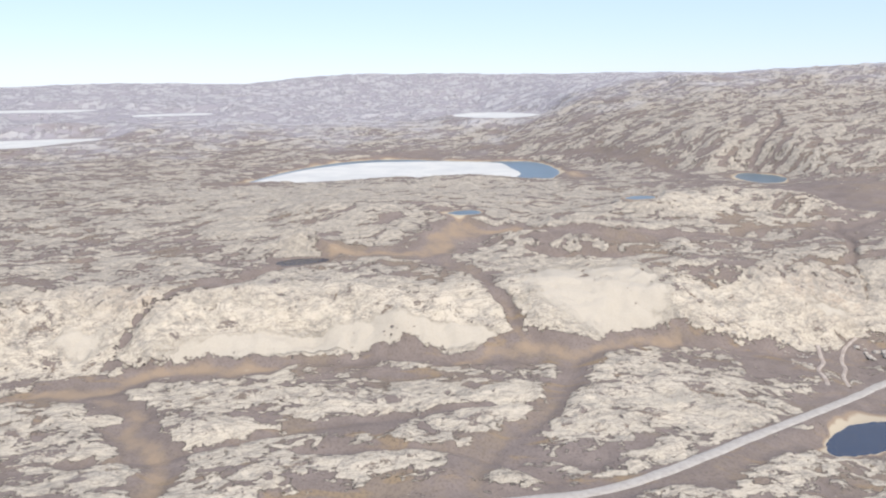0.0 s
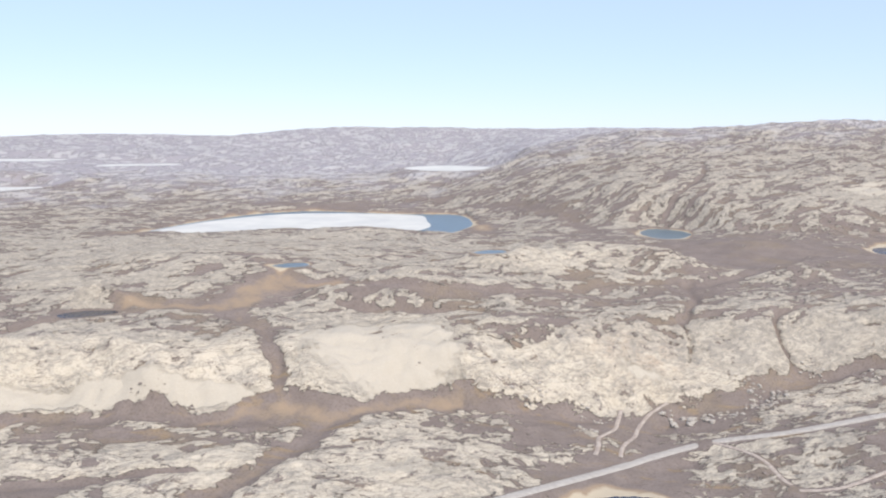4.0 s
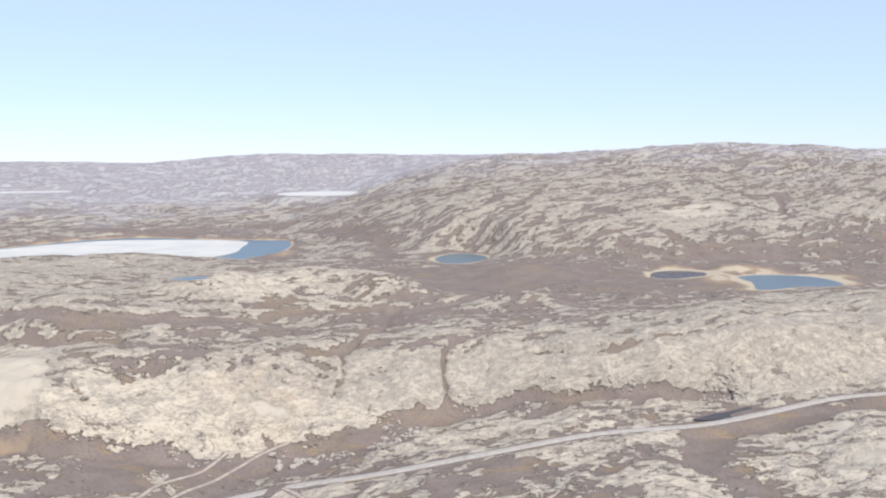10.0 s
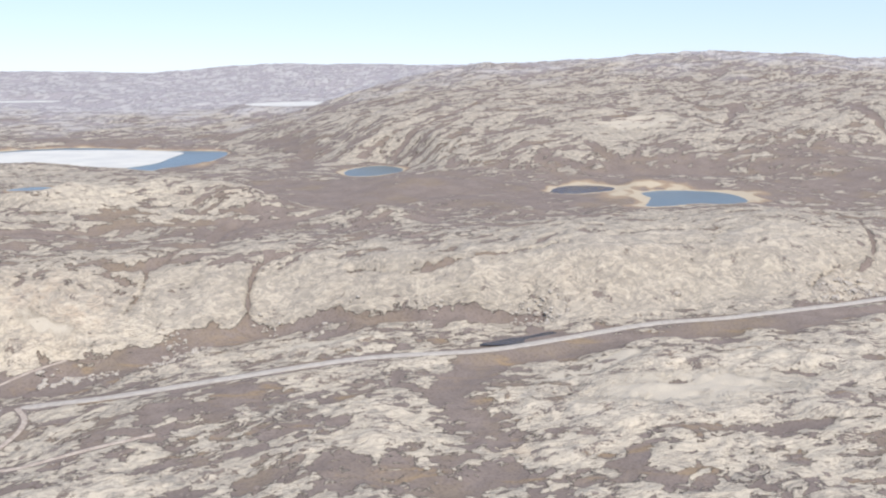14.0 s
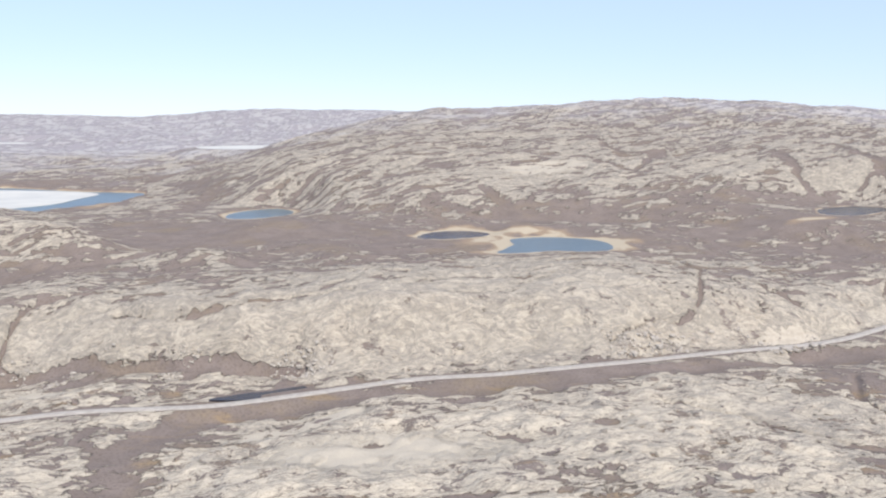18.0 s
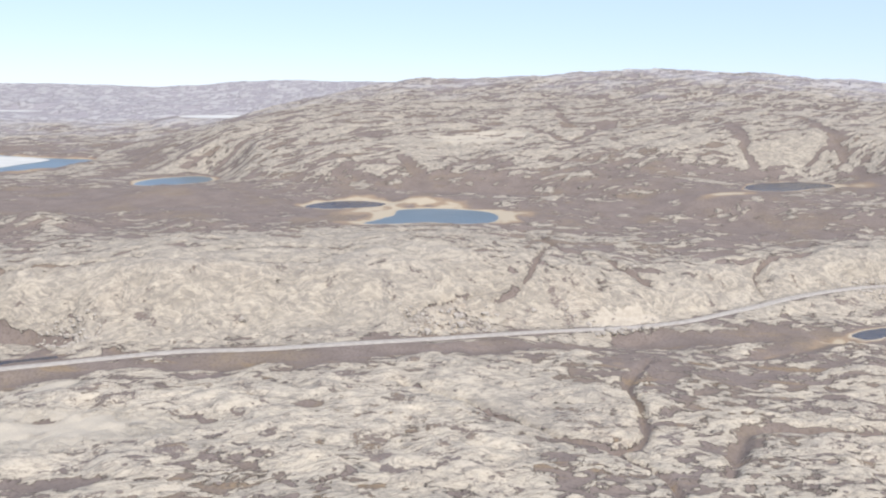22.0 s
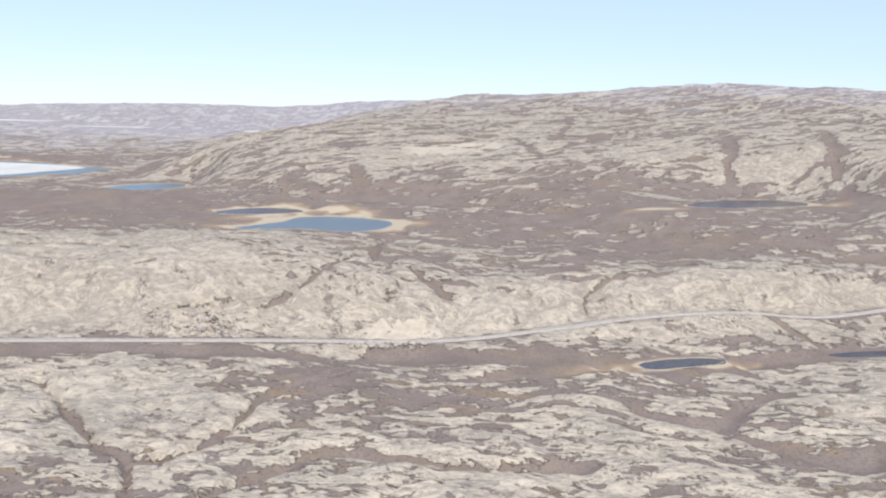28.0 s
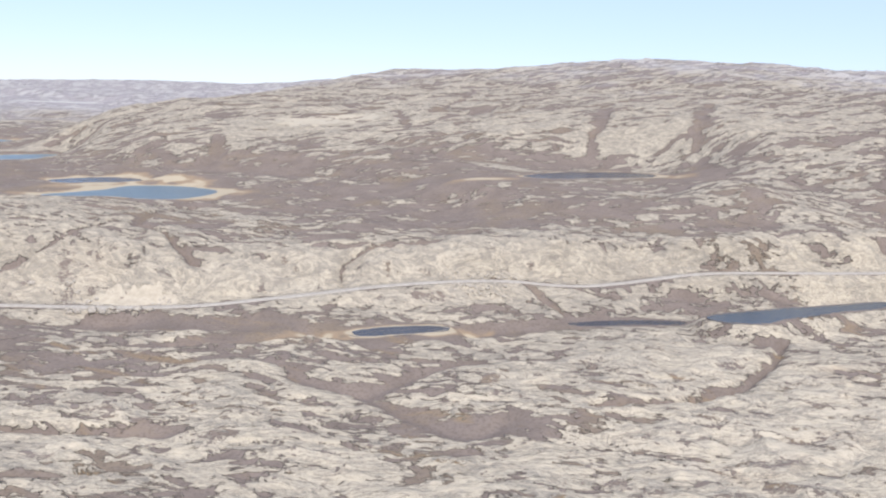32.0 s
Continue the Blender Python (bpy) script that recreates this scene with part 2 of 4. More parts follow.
GROUND, GNEISS = ground_material(), outcrop_material()
GRAVEL = plain_material("gravel_road", (0.375, 0.345, 0.305), (0.30, 0.275, 0.243), 0.35, 0.95, 0.08)
TRACK = plain_material("worn_track", (0.40, 0.345, 0.29), (0.27, 0.22, 0.185), 0.3, 0.95, 0.06)
ICE = plain_material("lake_ice", (0.53, 0.517, 0.465), (0.44, 0.435, 0.405), 0.02, 0.7, 0.05, 6)
PEATY = water_material("grey_blue_water", (0.03, 0.046, 0.066), 0.26)
BLUE, DARK = water_material("blue_water", (0.07, 0.105, 0.125), 0.32), water_material("dark_water", (0.018, 0.024, 0.04), 0.22)


# ---- noise and shapes ----
def lattice(x, y, seed):
    """Smooth gradient noise, about -1 to 1."""
    i, j = np.floor(x).astype(np.int64), np.floor(y).astype(np.int64)
    fx, fy = x - i, y - j
    u, v = fx * fx * fx * (fx * (fx * 6 - 15) + 10), fy * fy * fy * (fy * (fy * 6 - 15) + 10)

    def corner(a, b):
        h = ((i + a) * 374761393 + (j + b) * 668265263 + seed * 974634777) & 0x7FFFFFFF
        h = ((h ^ (h >> 13)) * 1274126177) & 0x7FFFFFFF
        ang = (h ^ (h >> 16)) % 4096 * (math.tau / 4096)
        return np.cos(ang) * (fx - a) + np.sin(ang) * (fy - b)
    top = corner(0, 0) * (1 - u) + corner(1, 0) * u
    low = corner(0, 1) * (1 - u) + corner(1, 1) * u
    return (top * (1 - v) + low * v) * 1.5


def fractal(x, y, size, seed, octaves=4, gain=0.5, stretch=1.0, turn=0.0):
    c, s = math.cos(radians(turn)), math.sin(radians(turn))
    u, v = (x * c + y * s) / (size * stretch), (y * c - x * s) / size
    total, amp = np.zeros_like(u), 1.0
    for o in range(octaves):
        total += amp * lattice(u + 17.3 * o, v - 9.1 * o, seed + o)
        u, v, amp = u * 2.03, v * 2.03, amp * gain
    return total


def ramp(v, a, b):
    s = np.clip((v - a) / (b - a), 0, 1)
    return s * s * (3 - 2 * s)


def bump(x, y, cx, cy, rx, ry, turn=0.0):
    c, s = math.cos(radians(turn)), math.sin(radians(turn))
    u, v = (x - cx) * c + (y - cy) * s, (y - cy) * c - (x - cx) * s
    return np.exp(-(u / rx) ** 2 - (v / ry) ** 2)


def rounded(points, closed=True, steps=6):
    """A smooth line through the points."""
    p, out = [Vector((*q, 0)) for q in points], []
    n = len(p)
    for i in range(n if closed else n - 1):
        a, b, c, d = (p[(i - 1) % n], p[i], p[(i + 1) % n], p[(i + 2) % n]) if closed else (p[max(i - 1, 0)], p[i], p[i + 1], p[min(i + 2, n - 1)])
        for k in range(steps):
            t = k / steps
            q = 0.5 * ((2 * b) + (c - a) * t + (2 * a - 5 * b + 4 * c - d) * t * t + (3 * b - a - 3 * c + d) * t ** 3)
            out.append((q.x, q.y))
    if not closed:
        out.append((p[-1].x, p[-1].y))
    return out


def line_distance(x, y, pts, reach, values=None):
    """Distance to a polyline, for places within its reach, else a large number; with values along it, also the nearest one."""
    out, val = np.full(x.shape, 1e6), np.zeros(x.shape)
    q = np.array(pts)
    near = (x > q[:, 0].min() - reach) & (x < q[:, 0].max() + reach) & (y > q[:, 1].min() - reach) & (y < q[:, 1].max() + reach)
    px, py, best, got = x[near], y[near], out[near], val[near]
    for i, ((ax, ay), (bx, by)) in enumerate(zip(pts[:-1], pts[1:])):
        dx, dy = bx - ax, by - ay
        t = np.clip(((px - ax) * dx + (py - ay) * dy) / (dx * dx + dy * dy + 1e-9), 0, 1)
        d = np.hypot(px - ax - t * dx, py - ay - t * dy)
        if values is not None:
            got = np.where(d < best, values[i] * (1 - t) + values[i + 1] * t, got)
        best = np.minimum(best, d)
    out[near], val[near] = best, got
    return out if values is None else (out, val)


def inside(x, y, pts):
    odd = np.zeros(x.shape, bool)
    for (ax, ay), (bx, by) in zip(pts, pts[1:] + pts[:1]):
        if ay != by:
            odd ^= ((ay > y) != (by > y)) & (x < (bx - ax) * (y - ay) / (by - ay) + ax)
    return odd


# ---- the lie of the land ----
SCARP_X = [-900, -400, -150, 60, 200, 300, 380, 500, 580, 700, 760, 810, 940, 1020, 1100, 1200, 1900]
SCARP_Y = [430, 440, 462, 492, 545, 575, 598, 589, 597, 632, 664, 684, 757, 789, 824, 872, 930]
SCARP_W = [25, 25, 27, 30, 44, 46, 33, 18, 16, 22, 24, 25, 24, 20, 20, 22, 25]
LOW_X = [-900, -400, -120, 90, 180, 270, 350, 450, 525, 560, 700, 850, 1000, 1300, 1900]
LOW_Z = [0, -3, -4, -5, -14, -24, -9, -0.5, -0.5, 3, 10, 8, 3, 4, 6]
TOP_Z = [40, 40, 28, 20, 30, 28, 30, 32, 33, 34, 32, 24, 32, 38, 45]
# swells and hollows: place, reach along x and y, height
SWELLS = [
    (270, 1870, 350, 250, 6), (860, 1100, 350, 250, 9), (940, 1930, 350, 250, 42), (430, 1220, 160, 110, 15), (-10, 710, 220, 160, 16), (-40, 1120, 220, 160, -10),
    (540, 1070, 110, 80, 11), (1050, 1160, 130, 100, 6), (110, 1900, 190, 170, -12), (260, 590, 160, 60, -7), (-600, 1600, 350, 250, 13), (-360, 770, 220, 160, 11),
    (0, 955, 210, 50, 6), (-10, 985, 100, 26, 7), (70, 1000, 70, 26, 4),
]
KNOLLS = [
    (265, 775, 60, 36, 21), (325, 752, 36, 26, 13), (190, 728, 48, 30, 17), (115, 652, 52, 36, 15), (-40, 655, 90, 55, 11), (100, 620, 40, 20, 6), (-97, 580, 22, 9, 11), (250, 672, 50, 14, -5),
    (450, 900, 60, 40, 9), (420, 735, 34, 22, 10), (530, 760, 30, 25, 4), (560, 650, 60, 40, 5),
]
KNOLLS_EAST = [
    (650, 685, 120, 42, 6.5), (735, 735, 85, 55, 11), (810, 660, 60, 45, -9), (870, 800, 60, 40, 6), (890, 985, 70, 40, 9), (927, 940, 50, 22, 8), (940, 735, 30, 14, 5),
    (1000, 762, 40, 14, 6), (1005, 800, 60, 30, 3), (1020, 905, 55, 36, 9), (1060, 786, 40, 14, 6), (1110, 815, 40, 16, 6), (1110, 950, 60, 45, 20),
]
HILLS = SWELLS + KNOLLS + KNOLLS_EAST
# lakes: level, how far the straw-coloured shore reaches, outline
FAR_LAKES = {
    "iced": (30, 6, [(-233, 1007), (-216, 1149), (-158, 1297), (-84, 1355), (32, 1325), (100, 1325), (140, 1318), (158, 1240), (156, 1147), (117, 1040), (60, 1020), (-60, 1010), (-160, 985)]),
    "far": (80, 4, [(22, 1890), (60, 2030), (139, 2080), (220, 1966), (190, 1850), (121, 1750), (50, 1790)]),
    "left": (48, 5, [(-900, 1330), (-690, 1345), (-650, 1470), (-630, 1590), (-720, 1570), (-850, 1450)]),
    "west": (74, 5, [(-1180, 2180), (-1065, 2235), (-985, 2275), (-990, 2480), (-1100, 2460), (-1230, 2380)]),
    "north": (65, 5, [(-785, 2200), (-720, 2262), (-650, 2330), (-660, 2460), (-740, 2440), (-820, 2330)]),
}
HEATH_LAKES = {
    "knoll": (50, 5, [(4, 656), (12, 668), (24, 671), (30, 664), (27, 654), (14, 650)]),
    "shelf": (53, 3, [(157, 722), (163, 733), (174, 738), (183, 735), (181, 724), (172, 717), (162, 716)]),
    "round": (36, 6, [(359, 1042), (385, 1092), (410, 1074), (418, 1038), (394, 990), (366, 988)]),
    "small": (34.5, 12, [(570, 888), (574, 915), (588, 936), (612, 942), (630, 930), (626, 908), (608, 892), (589, 880)]),
    "blue": (35, 14, [(640, 806), (652, 852), (652, 890), (682, 908), (718, 902), (732, 880), (732, 842), (709, 826), (682, 824), (664, 812)]),
    "slope": (54, 5, [(948, 988), (962, 1035), (990, 1066), (1015, 1084), (1042, 1078), (1042, 1050), (1016, 1022), (985, 986), (962, 978)]),
}
ROAD_PONDS = {
    "hollow": (32.5, 1.5, [(-110, 551), (-101, 563), (-82, 567), (-76, 560), (-86, 550), (-101, 544)]),
    "roadside": (0.8, 0.6, [(507, 536), (518, 544), (531, 552), (543, 560), (548, 557), (541, 550), (531, 544), (519, 537)]),
    "near": (-20, 8, [(183, 381), (199, 401), (219, 409), (237, 408), (240, 400), (231, 389), (204, 373), (183, 369)]),
    "bog": (4.5, 3.5, [(943, 673), (957, 689), (976, 699), (979, 691), (966, 680), (951, 668)]),
    "thin": (4, 0.6, [(1033, 735), (1056, 752), (1084, 764), (1086, 758), (1066, 748), (1041, 733)]),
    "east": (11, 0.5, [(1100, 751), (1110, 765), (1138, 788), (1165, 811), (1189, 830), (1184, 813), (1161, 793), (1137, 768), (1126, 752), (1110, 745)]),
}
LAKES = {**FAR_LAKES, **HEATH_LAKES, **ROAD_PONDS}
SHORES = {k: rounded(v[2]) for k, v in LAKES.items()}
ROAD = rounded([(-60, 285), (31, 300), (70, 311), (109, 338), (153, 378), (213, 432), (258, 472), (288, 484), (334, 485), (390, 497), (450, 518), (505, 528),
                (547, 544), (600, 569), (650, 577), (715, 602), (780, 644), (847, 677), (886, 702), (930, 732), (986, 762), (1022, 776), (1060, 796), (1110, 828), (1200, 868), (1330, 900)], False)
TRACKS = [rounded(p, False) for p in (
    [(286, 482), (297, 468), (303, 452), (304, 430), (306, 412), (301, 393), (290, 370)], [(306, 412), (325, 410), (347, 418), (372, 432)],
    [(277, 549), (262, 533), (252, 515), (246, 497), (236, 478), (231, 460)], [(245, 535), (240, 518), (235, 503), (224, 485), (221, 470), (217, 456)]  )]
# valleys of brown heath: half width, strength, straw share, line
VALLEY_FLOOR = [
    (8, 1.0, 0.95, [(-240, 392), (-210, 396), (-190, 411), (-162, 428), (-137, 437), (-100, 446)]), (6.5, 1.0, 0.25, [(-100, 447), (-70, 456), (-26, 461), (20, 463)]),
    (8, 1.1, 0.9, [(14, 462), (38, 466), (72, 475), (118, 493), (150, 503)]), (7, 0.9, 0.35, [(150, 503), (180, 512), (225, 520)]),
    (7, 1.0, 0.6, [(74, 472), (64, 424), (47, 379), (24, 347), (10, 310)]), (9, 1.0, 0.8, [(-116, 304), (-128, 351), (-146, 384), (-170, 404)]),
    (5, 0.6, 0.0, [(-60, 340), (-20, 345), (20, 335), (45, 312)]), (5, 0.6, 0.0, [(-150, 330), (-90, 352), (-40, 372), (10, 392), (40, 395)]),
]
VALLEY_DOMES = [
    (4, 0.9, 0.55, [(-134, 492), (-113, 533), (-78, 566)]), (9, 1.05, 0.95, [(-74, 570), (-36, 573), (-9, 587), (20, 628), (52, 630)]),
    (6, 1.0, 0.6, [(-14, 580), (6, 556), (25, 539), (36, 512), (43, 495), (46, 480)]), (5, 0.9, 0.8, [(20, 629), (15, 645), (16, 660)]),
    (5.5, 1.0, 0.35, [(52, 630), (92, 627), (130, 618), (179, 638), (252, 690), (310, 706), (345, 706), (430, 760)]), (4, 0.9, 0.0, [(62, 604), (115, 598), (159, 600)]),
    (5, 0.6, 0.0, [(140, 632), (200, 645), (294, 668)]), (5, 0.8, 0.1, [(-111, 541), (-145, 491), (-170, 464), (-178, 440)]),
]
VALLEY_FOOT = [
    (8, 0.95, 0.3, [(282, 538), (319, 546), (352, 561), (370, 576)]), (3.4, 1.2, 0.1, [(366, 578), (405, 582), (438, 579), (488, 578), (536, 577)]),
    (2, 0.9, 0.0, [(368, 583), (366, 603), (370, 625), (384, 634), (416, 638)]), (1.0, 0.6, 0.0, [(297, 579), (301, 598), (299, 612)]), (4, 0.85, 0.0, [(282, 608), (304, 620), (318, 655), (326, 694), (330, 711)]),
    (1.6, 0.7, 0.0, [(426, 607), (474, 602), (521, 616), (559, 624)]), (9, 0.7, 0.25, [(-60, 300), (60, 305), (130, 345), (190, 400), (236, 440), (262, 466)]),
    (9, 0.9, 0.5, [(490, 470), (500, 488), (508, 503), (520, 520)]),
]
VALLEY_EAST = [
    (11, 1.05, 0.4, [(520, 520), (560, 536), (654, 562), (720, 584), (817, 636), (858, 650), (930, 668)]), (1.5, 0.9, 0.1, [(717, 531), (743, 514), (759, 503), (785, 488), (799, 483), (816, 460), (822, 430)]),
    (1.7, 0.95, 0.5, [(824, 590), (816, 568), (811, 550), (814, 520), (811, 494), (802, 483)]), (7, 0.7, 0.45, [(880, 625), (926, 650), (1006, 712), (1062, 752)]),
    (7, 0.8, 0.75, [(880, 622), (909, 641), (930, 665)]), (4, 0.9, 0.9, [(930, 664), (947, 664), (985, 704), (996, 712)]), (4, 0.6, 0.5, [(838, 470), (857, 512), (897, 520), (932, 540)]),
]
VALLEY_LEDGES = [
    (1.2, 0.7, 0.0, [(704, 622), (736, 651), (767, 676), (776, 730)]), (2.0, 0.7, 0.0, [(755, 822), (778, 735), (805, 721), (837, 706)]), (1.8, 0.9, 0.0, [(924, 770), (908, 752), (906, 740), (912, 730)]),
    (2.4, 0.95, 0.0, [(1134, 742), (1123, 701), (1113, 665), (1091, 642), (1062, 621)]), (5, 0.7, 0.0, [(1036, 597), (1026, 580), (1005, 590), (978, 604)]), (5, 0.6, 0.1, [(952, 604), (980, 608), (990, 634), (1007, 658)]),
    (1.9, 0.9, 0.0, [(1003, 767), (1021, 754), (1033, 742)]),
]
VALLEY_HILL = [
    (14, 0.7, 0.0, [(-160, 1380), (60, 1370), (190, 1330), (280, 1180), (300, 1040)]), (3, 0.8, 0.0, [(400, 1110), (445, 1170), (486, 1240), (527, 1385)]), (6, 1.0, 0.0, [(622, 1058), (643, 1024), (646, 1000)]),
    (6, 1.0, 0.0, [(742, 1236), (763, 1199), (791, 1146), (809, 1190), (836, 1266)]), (5, 0.9, 0.0, [(762, 1500), (778, 1358), (793, 1223)]), (5, 0.8, 0.0, [(1080, 1312), (1074, 1158), (1077, 1117), (1080, 1080)]),
    (6, 0.8, 0.0, [(977, 1242), (981, 1115), (963, 1072)]),
]
VALLEYS = VALLEY_FLOOR + VALLEY_DOMES + VALLEY_FOOT + VALLEY_EAST + VALLEY_LEDGES + VALLEY_HILL
# broad tracts: place, reach, turn, more bare rock (plus) or more heath (minus)
TRACT_BACK = [
    (265, 768, 62, 26, -5, 0.38), (190, 725, 50, 20, 20, 0.3), (115, 655, 50, 20, 15, 0.3), (-120, 760, 190, 150, 0, 0.3), (60, 900, 150, 60, 0, 0.18), (400, 735, 40, 14, 0, 0.25),
    (400, 840, 150, 100, 10, -0.62), (560, 800, 60, 90, 0, -0.2), (480, 950, 130, 50, 10, -0.26), (200, 740, 90, 30, 5, 0.2), (-900, 2000, 500, 500, 0, -0.15), (0, 1450, 260, 90, 0, -0.25),
]
TRACT_HILL = [
    (700, 990, 130, 30, 5, -0.4), (857, 941, 100, 26, 12, -0.35), (860, 930, 210, 70, 22, -0.24), (960, 865, 140, 40, 18, -0.32), (660, 1110, 80, 34, 50, 0.3), (745, 1190, 60, 30, 20, 0.25),
    (640, 1120, 140, 40, 10, 0.15), (800, 1200, 120, 50, 20, 0.1), (1010, 1160, 70, 34, 10, 0.3), (1130, 1180, 120, 60, 10, 0.15), (830, 1060, 190, 26, 14, -0.12), (650, 690, 110, 40, 10, 0.15),
]
TRACT_SCARP = [
    (-80, 485, 110, 30, 6, 0.35), (95, 545, 55, 55, 20, 0.5), (205, 545, 40, 20, 20, 0.4), (380, 605, 150, 22, 2, 0.22), (590, 640, 150, 50, 5, 0.26), (680, 690, 110, 60, 25, 0.2),
    (-200, 455, 40, 22, 20, 0.35), (260, 560, 50, 18, 10, 0.3), (600, 632, 30, 12, 5, -0.1), (930, 745, 100, 22, 30, 0.2), (1040, 765, 40, 10, 25, 0.25), (1060, 772, 50, 5, 28, -0.2), (1100, 800, 40, 5, 30, -0.3),
]
TRACT_FRONT = [
    (200, 495, 55, 14, 15, -0.3), (275, 518, 40, 14, 12, -0.35), (220, 420, 45, 30, 40, -0.4), (-30, 430, 50, 8, 5, -0.45), (-40, 366, 55, 8, -5, -0.35), (25, 338, 30, 12, 0, -0.4), (-147, 403, 9, 4, 5, 1.0),
    (140, 420, 60, 40, 15, 0.22), (-40, 365, 170, 60, 5, 0.22), (-250, 420, 70, 18, 5, -0.3), (330, 520, 40, 12, 15, 0.2), (415, 540, 38, 8, 10, 0.6), (384, 460, 34, 22, 30, -0.25),
]
TRACT_MIDDLE = [
    (640, 480, 130, 60, 10, 0.32), (600, 460, 80, 40, 25, 0.24), (505, 432, 13, 34, 0, -0.4), (566, 408, 8, 26, -15, -0.5), (475, 390, 22, 9, 5, -0.45), (465, 444, 28, 9, -5, 0.35), (395, 391, 32, 8, 10, 0.3),
    (618, 531, 10, 4, 10, -0.6), (654, 482, 12, 5, 0, -0.6), (592, 426, 12, 5, 0, -0.5), (630, 430, 24, 5, 0, -0.5), (595, 476, 8, 3.5, 0, -0.5), (682, 503, 10, 3.5, 0, -0.5), (620, 540, 60, 8, 22, 0.3),
]
TRACT_EAST = [
    (760, 530, 45, 35, 10, 0.3), (900, 600, 70, 14, 25, -0.15), (1010, 680, 50, 16, 30, -0.15), (1080, 700, 45, 34, 30, 0.28), (1120, 610, 90, 60, 20, 0.24), (1025, 586, 26, 14, 25, -0.3), (812, 653, 16, 4, 30, 0.7), (905, 712, 36, 9, 30, 0.35), (870, 545, 60, 30, 20, 0.06),
]
TRACTS = TRACT_BACK + TRACT_HILL + TRACT_SCARP + TRACT_FRONT + TRACT_MIDDLE + TRACT_EAST
# pale sand and dry sedge flats
SANDS = [(628, 872, 20, 50, -20, 1.05), (652, 925, 50, 12, 12, 0.9), (748, 884, 24, 18, 10, 0.9), (926, 950, 30, 11, 25, 1.2), (527, 690, 18, 5, -10, 0.9), (1066, 1046, 18, 30, 0, 0.9), (929, 661, 13, 6, 30, 1.3), (990, 706, 8, 4, 30, 1.2),
         (505, 511, 13, 7, 20, 0.6), (172, 1110, 20, 60, 0, 0.8), (-228, 950, 30, 40, 0, 0.7), (352, 1040, 8, 40, 0, 0.6), (810, 577, 6, 9, 0, 0.6)]
# smooth sandy slopes, and rust-stained rock
SMOOTH = [(100, 532, 54, 46, 15, 1.1), (-120, 455, 50, 9, 18, 0.9), (-50, 472, 50, 9, 6, 0.9), (10, 477, 30, 7, 5, 0.8), (690, 1160, 80, 45, 35, 0.9), (415, 540, 34, 8, 10, 0.8), (600, 465, 70, 28, 10, 0.7), (815, 672, 30, 8, 25, 0.8), (-30, 350, 60, 18, 5, 0.4), (120, 410, 40, 22, 20, 0.5),
          (-200, 450, 22, 12, 15, 0.75), (745, 640, 16, 6, 40, 0.7), (262, 560, 24, 7, 10, 0.7), (560, 500, 40, 8, 32, 0.9)]
RUST = [(258, 580, 30, 18, 10, 1.3), (600, 625, 10, 8, 0, 0.5), (1064, 800, 16, 10, 10, 1.0), (740, 640, 26, 7, 25, 0.9), (-180, 480, 20, 12, 0, 0.6), (420, 600, 14, 10, 0, 0.5)]
# greyer rock (plus), paler (minus); scarp entries darken the colour against its sunlit brightness
GREY = [(-70, 480, 150, 34, 8, -0.45), (110, 530, 100, 46, 15, -0.5), (600, 470, 150, 60, 8, -0.35), (-30, 370, 200, 60, 0, -0.3), (1110, 650, 90, 70, 25, -0.25), (1080, 775, 110, 40, 25, 0.8), (480, 602, 190, 26, 2, 0.7), (920, 745, 150, 30, 30, 0.6), (580, 660, 200, 70, 6, 1.0), (420, 640, 160, 40, 4, 0.6), (-250, 700, 260, 160, 0, 0.8), (40, 820, 130, 90, 0, 0.5), (230, 740, 110, 40, 15, -0.5), (300, 1300, 300, 260, 0, 0.9), (800, 1300, 400, 250, 0, 0.6), (770, 520, 30, 25, 10, 0.8), (1050, 690, 50, 30, 20, 0.6)]


def lie(x, y):
    """Height of the land without rock relief."""
    d = y - np.interp(x, SCARP_X, SCARP_Y) + np.interp(x, [230, 300, 560, 640], [12, 5, 5, 12]) * fractal(x, y, 85, 40, 5, 0.6)
    low, top = np.interp(x, LOW_X, LOW_Z), np.interp(x, LOW_X, TOP_Z)
    z = low + (top - low) * ramp(d / np.interp(x, SCARP_X, SCARP_W), -1.0, 1.15)
    z = z + ramp(d, 60, 330) * (36 - top)
    edge = np.interp(x, [-600, 100, 250, 380, 560, 800, 1050, 1500], [1500, 1400, 1190, 1045, 990, 985, 960, 940])
    up = np.clip(y - edge, 0, None)
    z = z + 152 * (1 - np.exp(-up / 420.0)) * np.interp(x, [-600, 100, 300, 500, 900, 1400], [.28, .32, .62, .8, .82, .95])
    for cx, cy, rx, ry, h in HILLS:
        z = z + h * bump(x, y, cx, cy, rx, ry)
    dist, way = np.hypot(x - 600, y + 250), np.degrees(np.arctan2(x - 600, y + 250))
    far = np.clip((dist - 1500) / 1500, 0, 1)
    z = z + far * 26 * fractal(x, y, 480, 60, 5, 0.52, 1.6) + 2.2 * fractal(x, y, 60, 70, 3)
    rim = np.interp(way, [-65, -45, -36, -30, -25, -20, -16, -10, 0, 20], [92, 106, 118, 136, 146, 156, 176, 194, 196, 190]) + 11 * fractal(x, y, 600, 61, 5, 0.55)
    return z + (rim - z) * ramp(dist, 3000, 4150) ** 1.5


ROAD_LINES = []       # line, height along it, half width of the bed


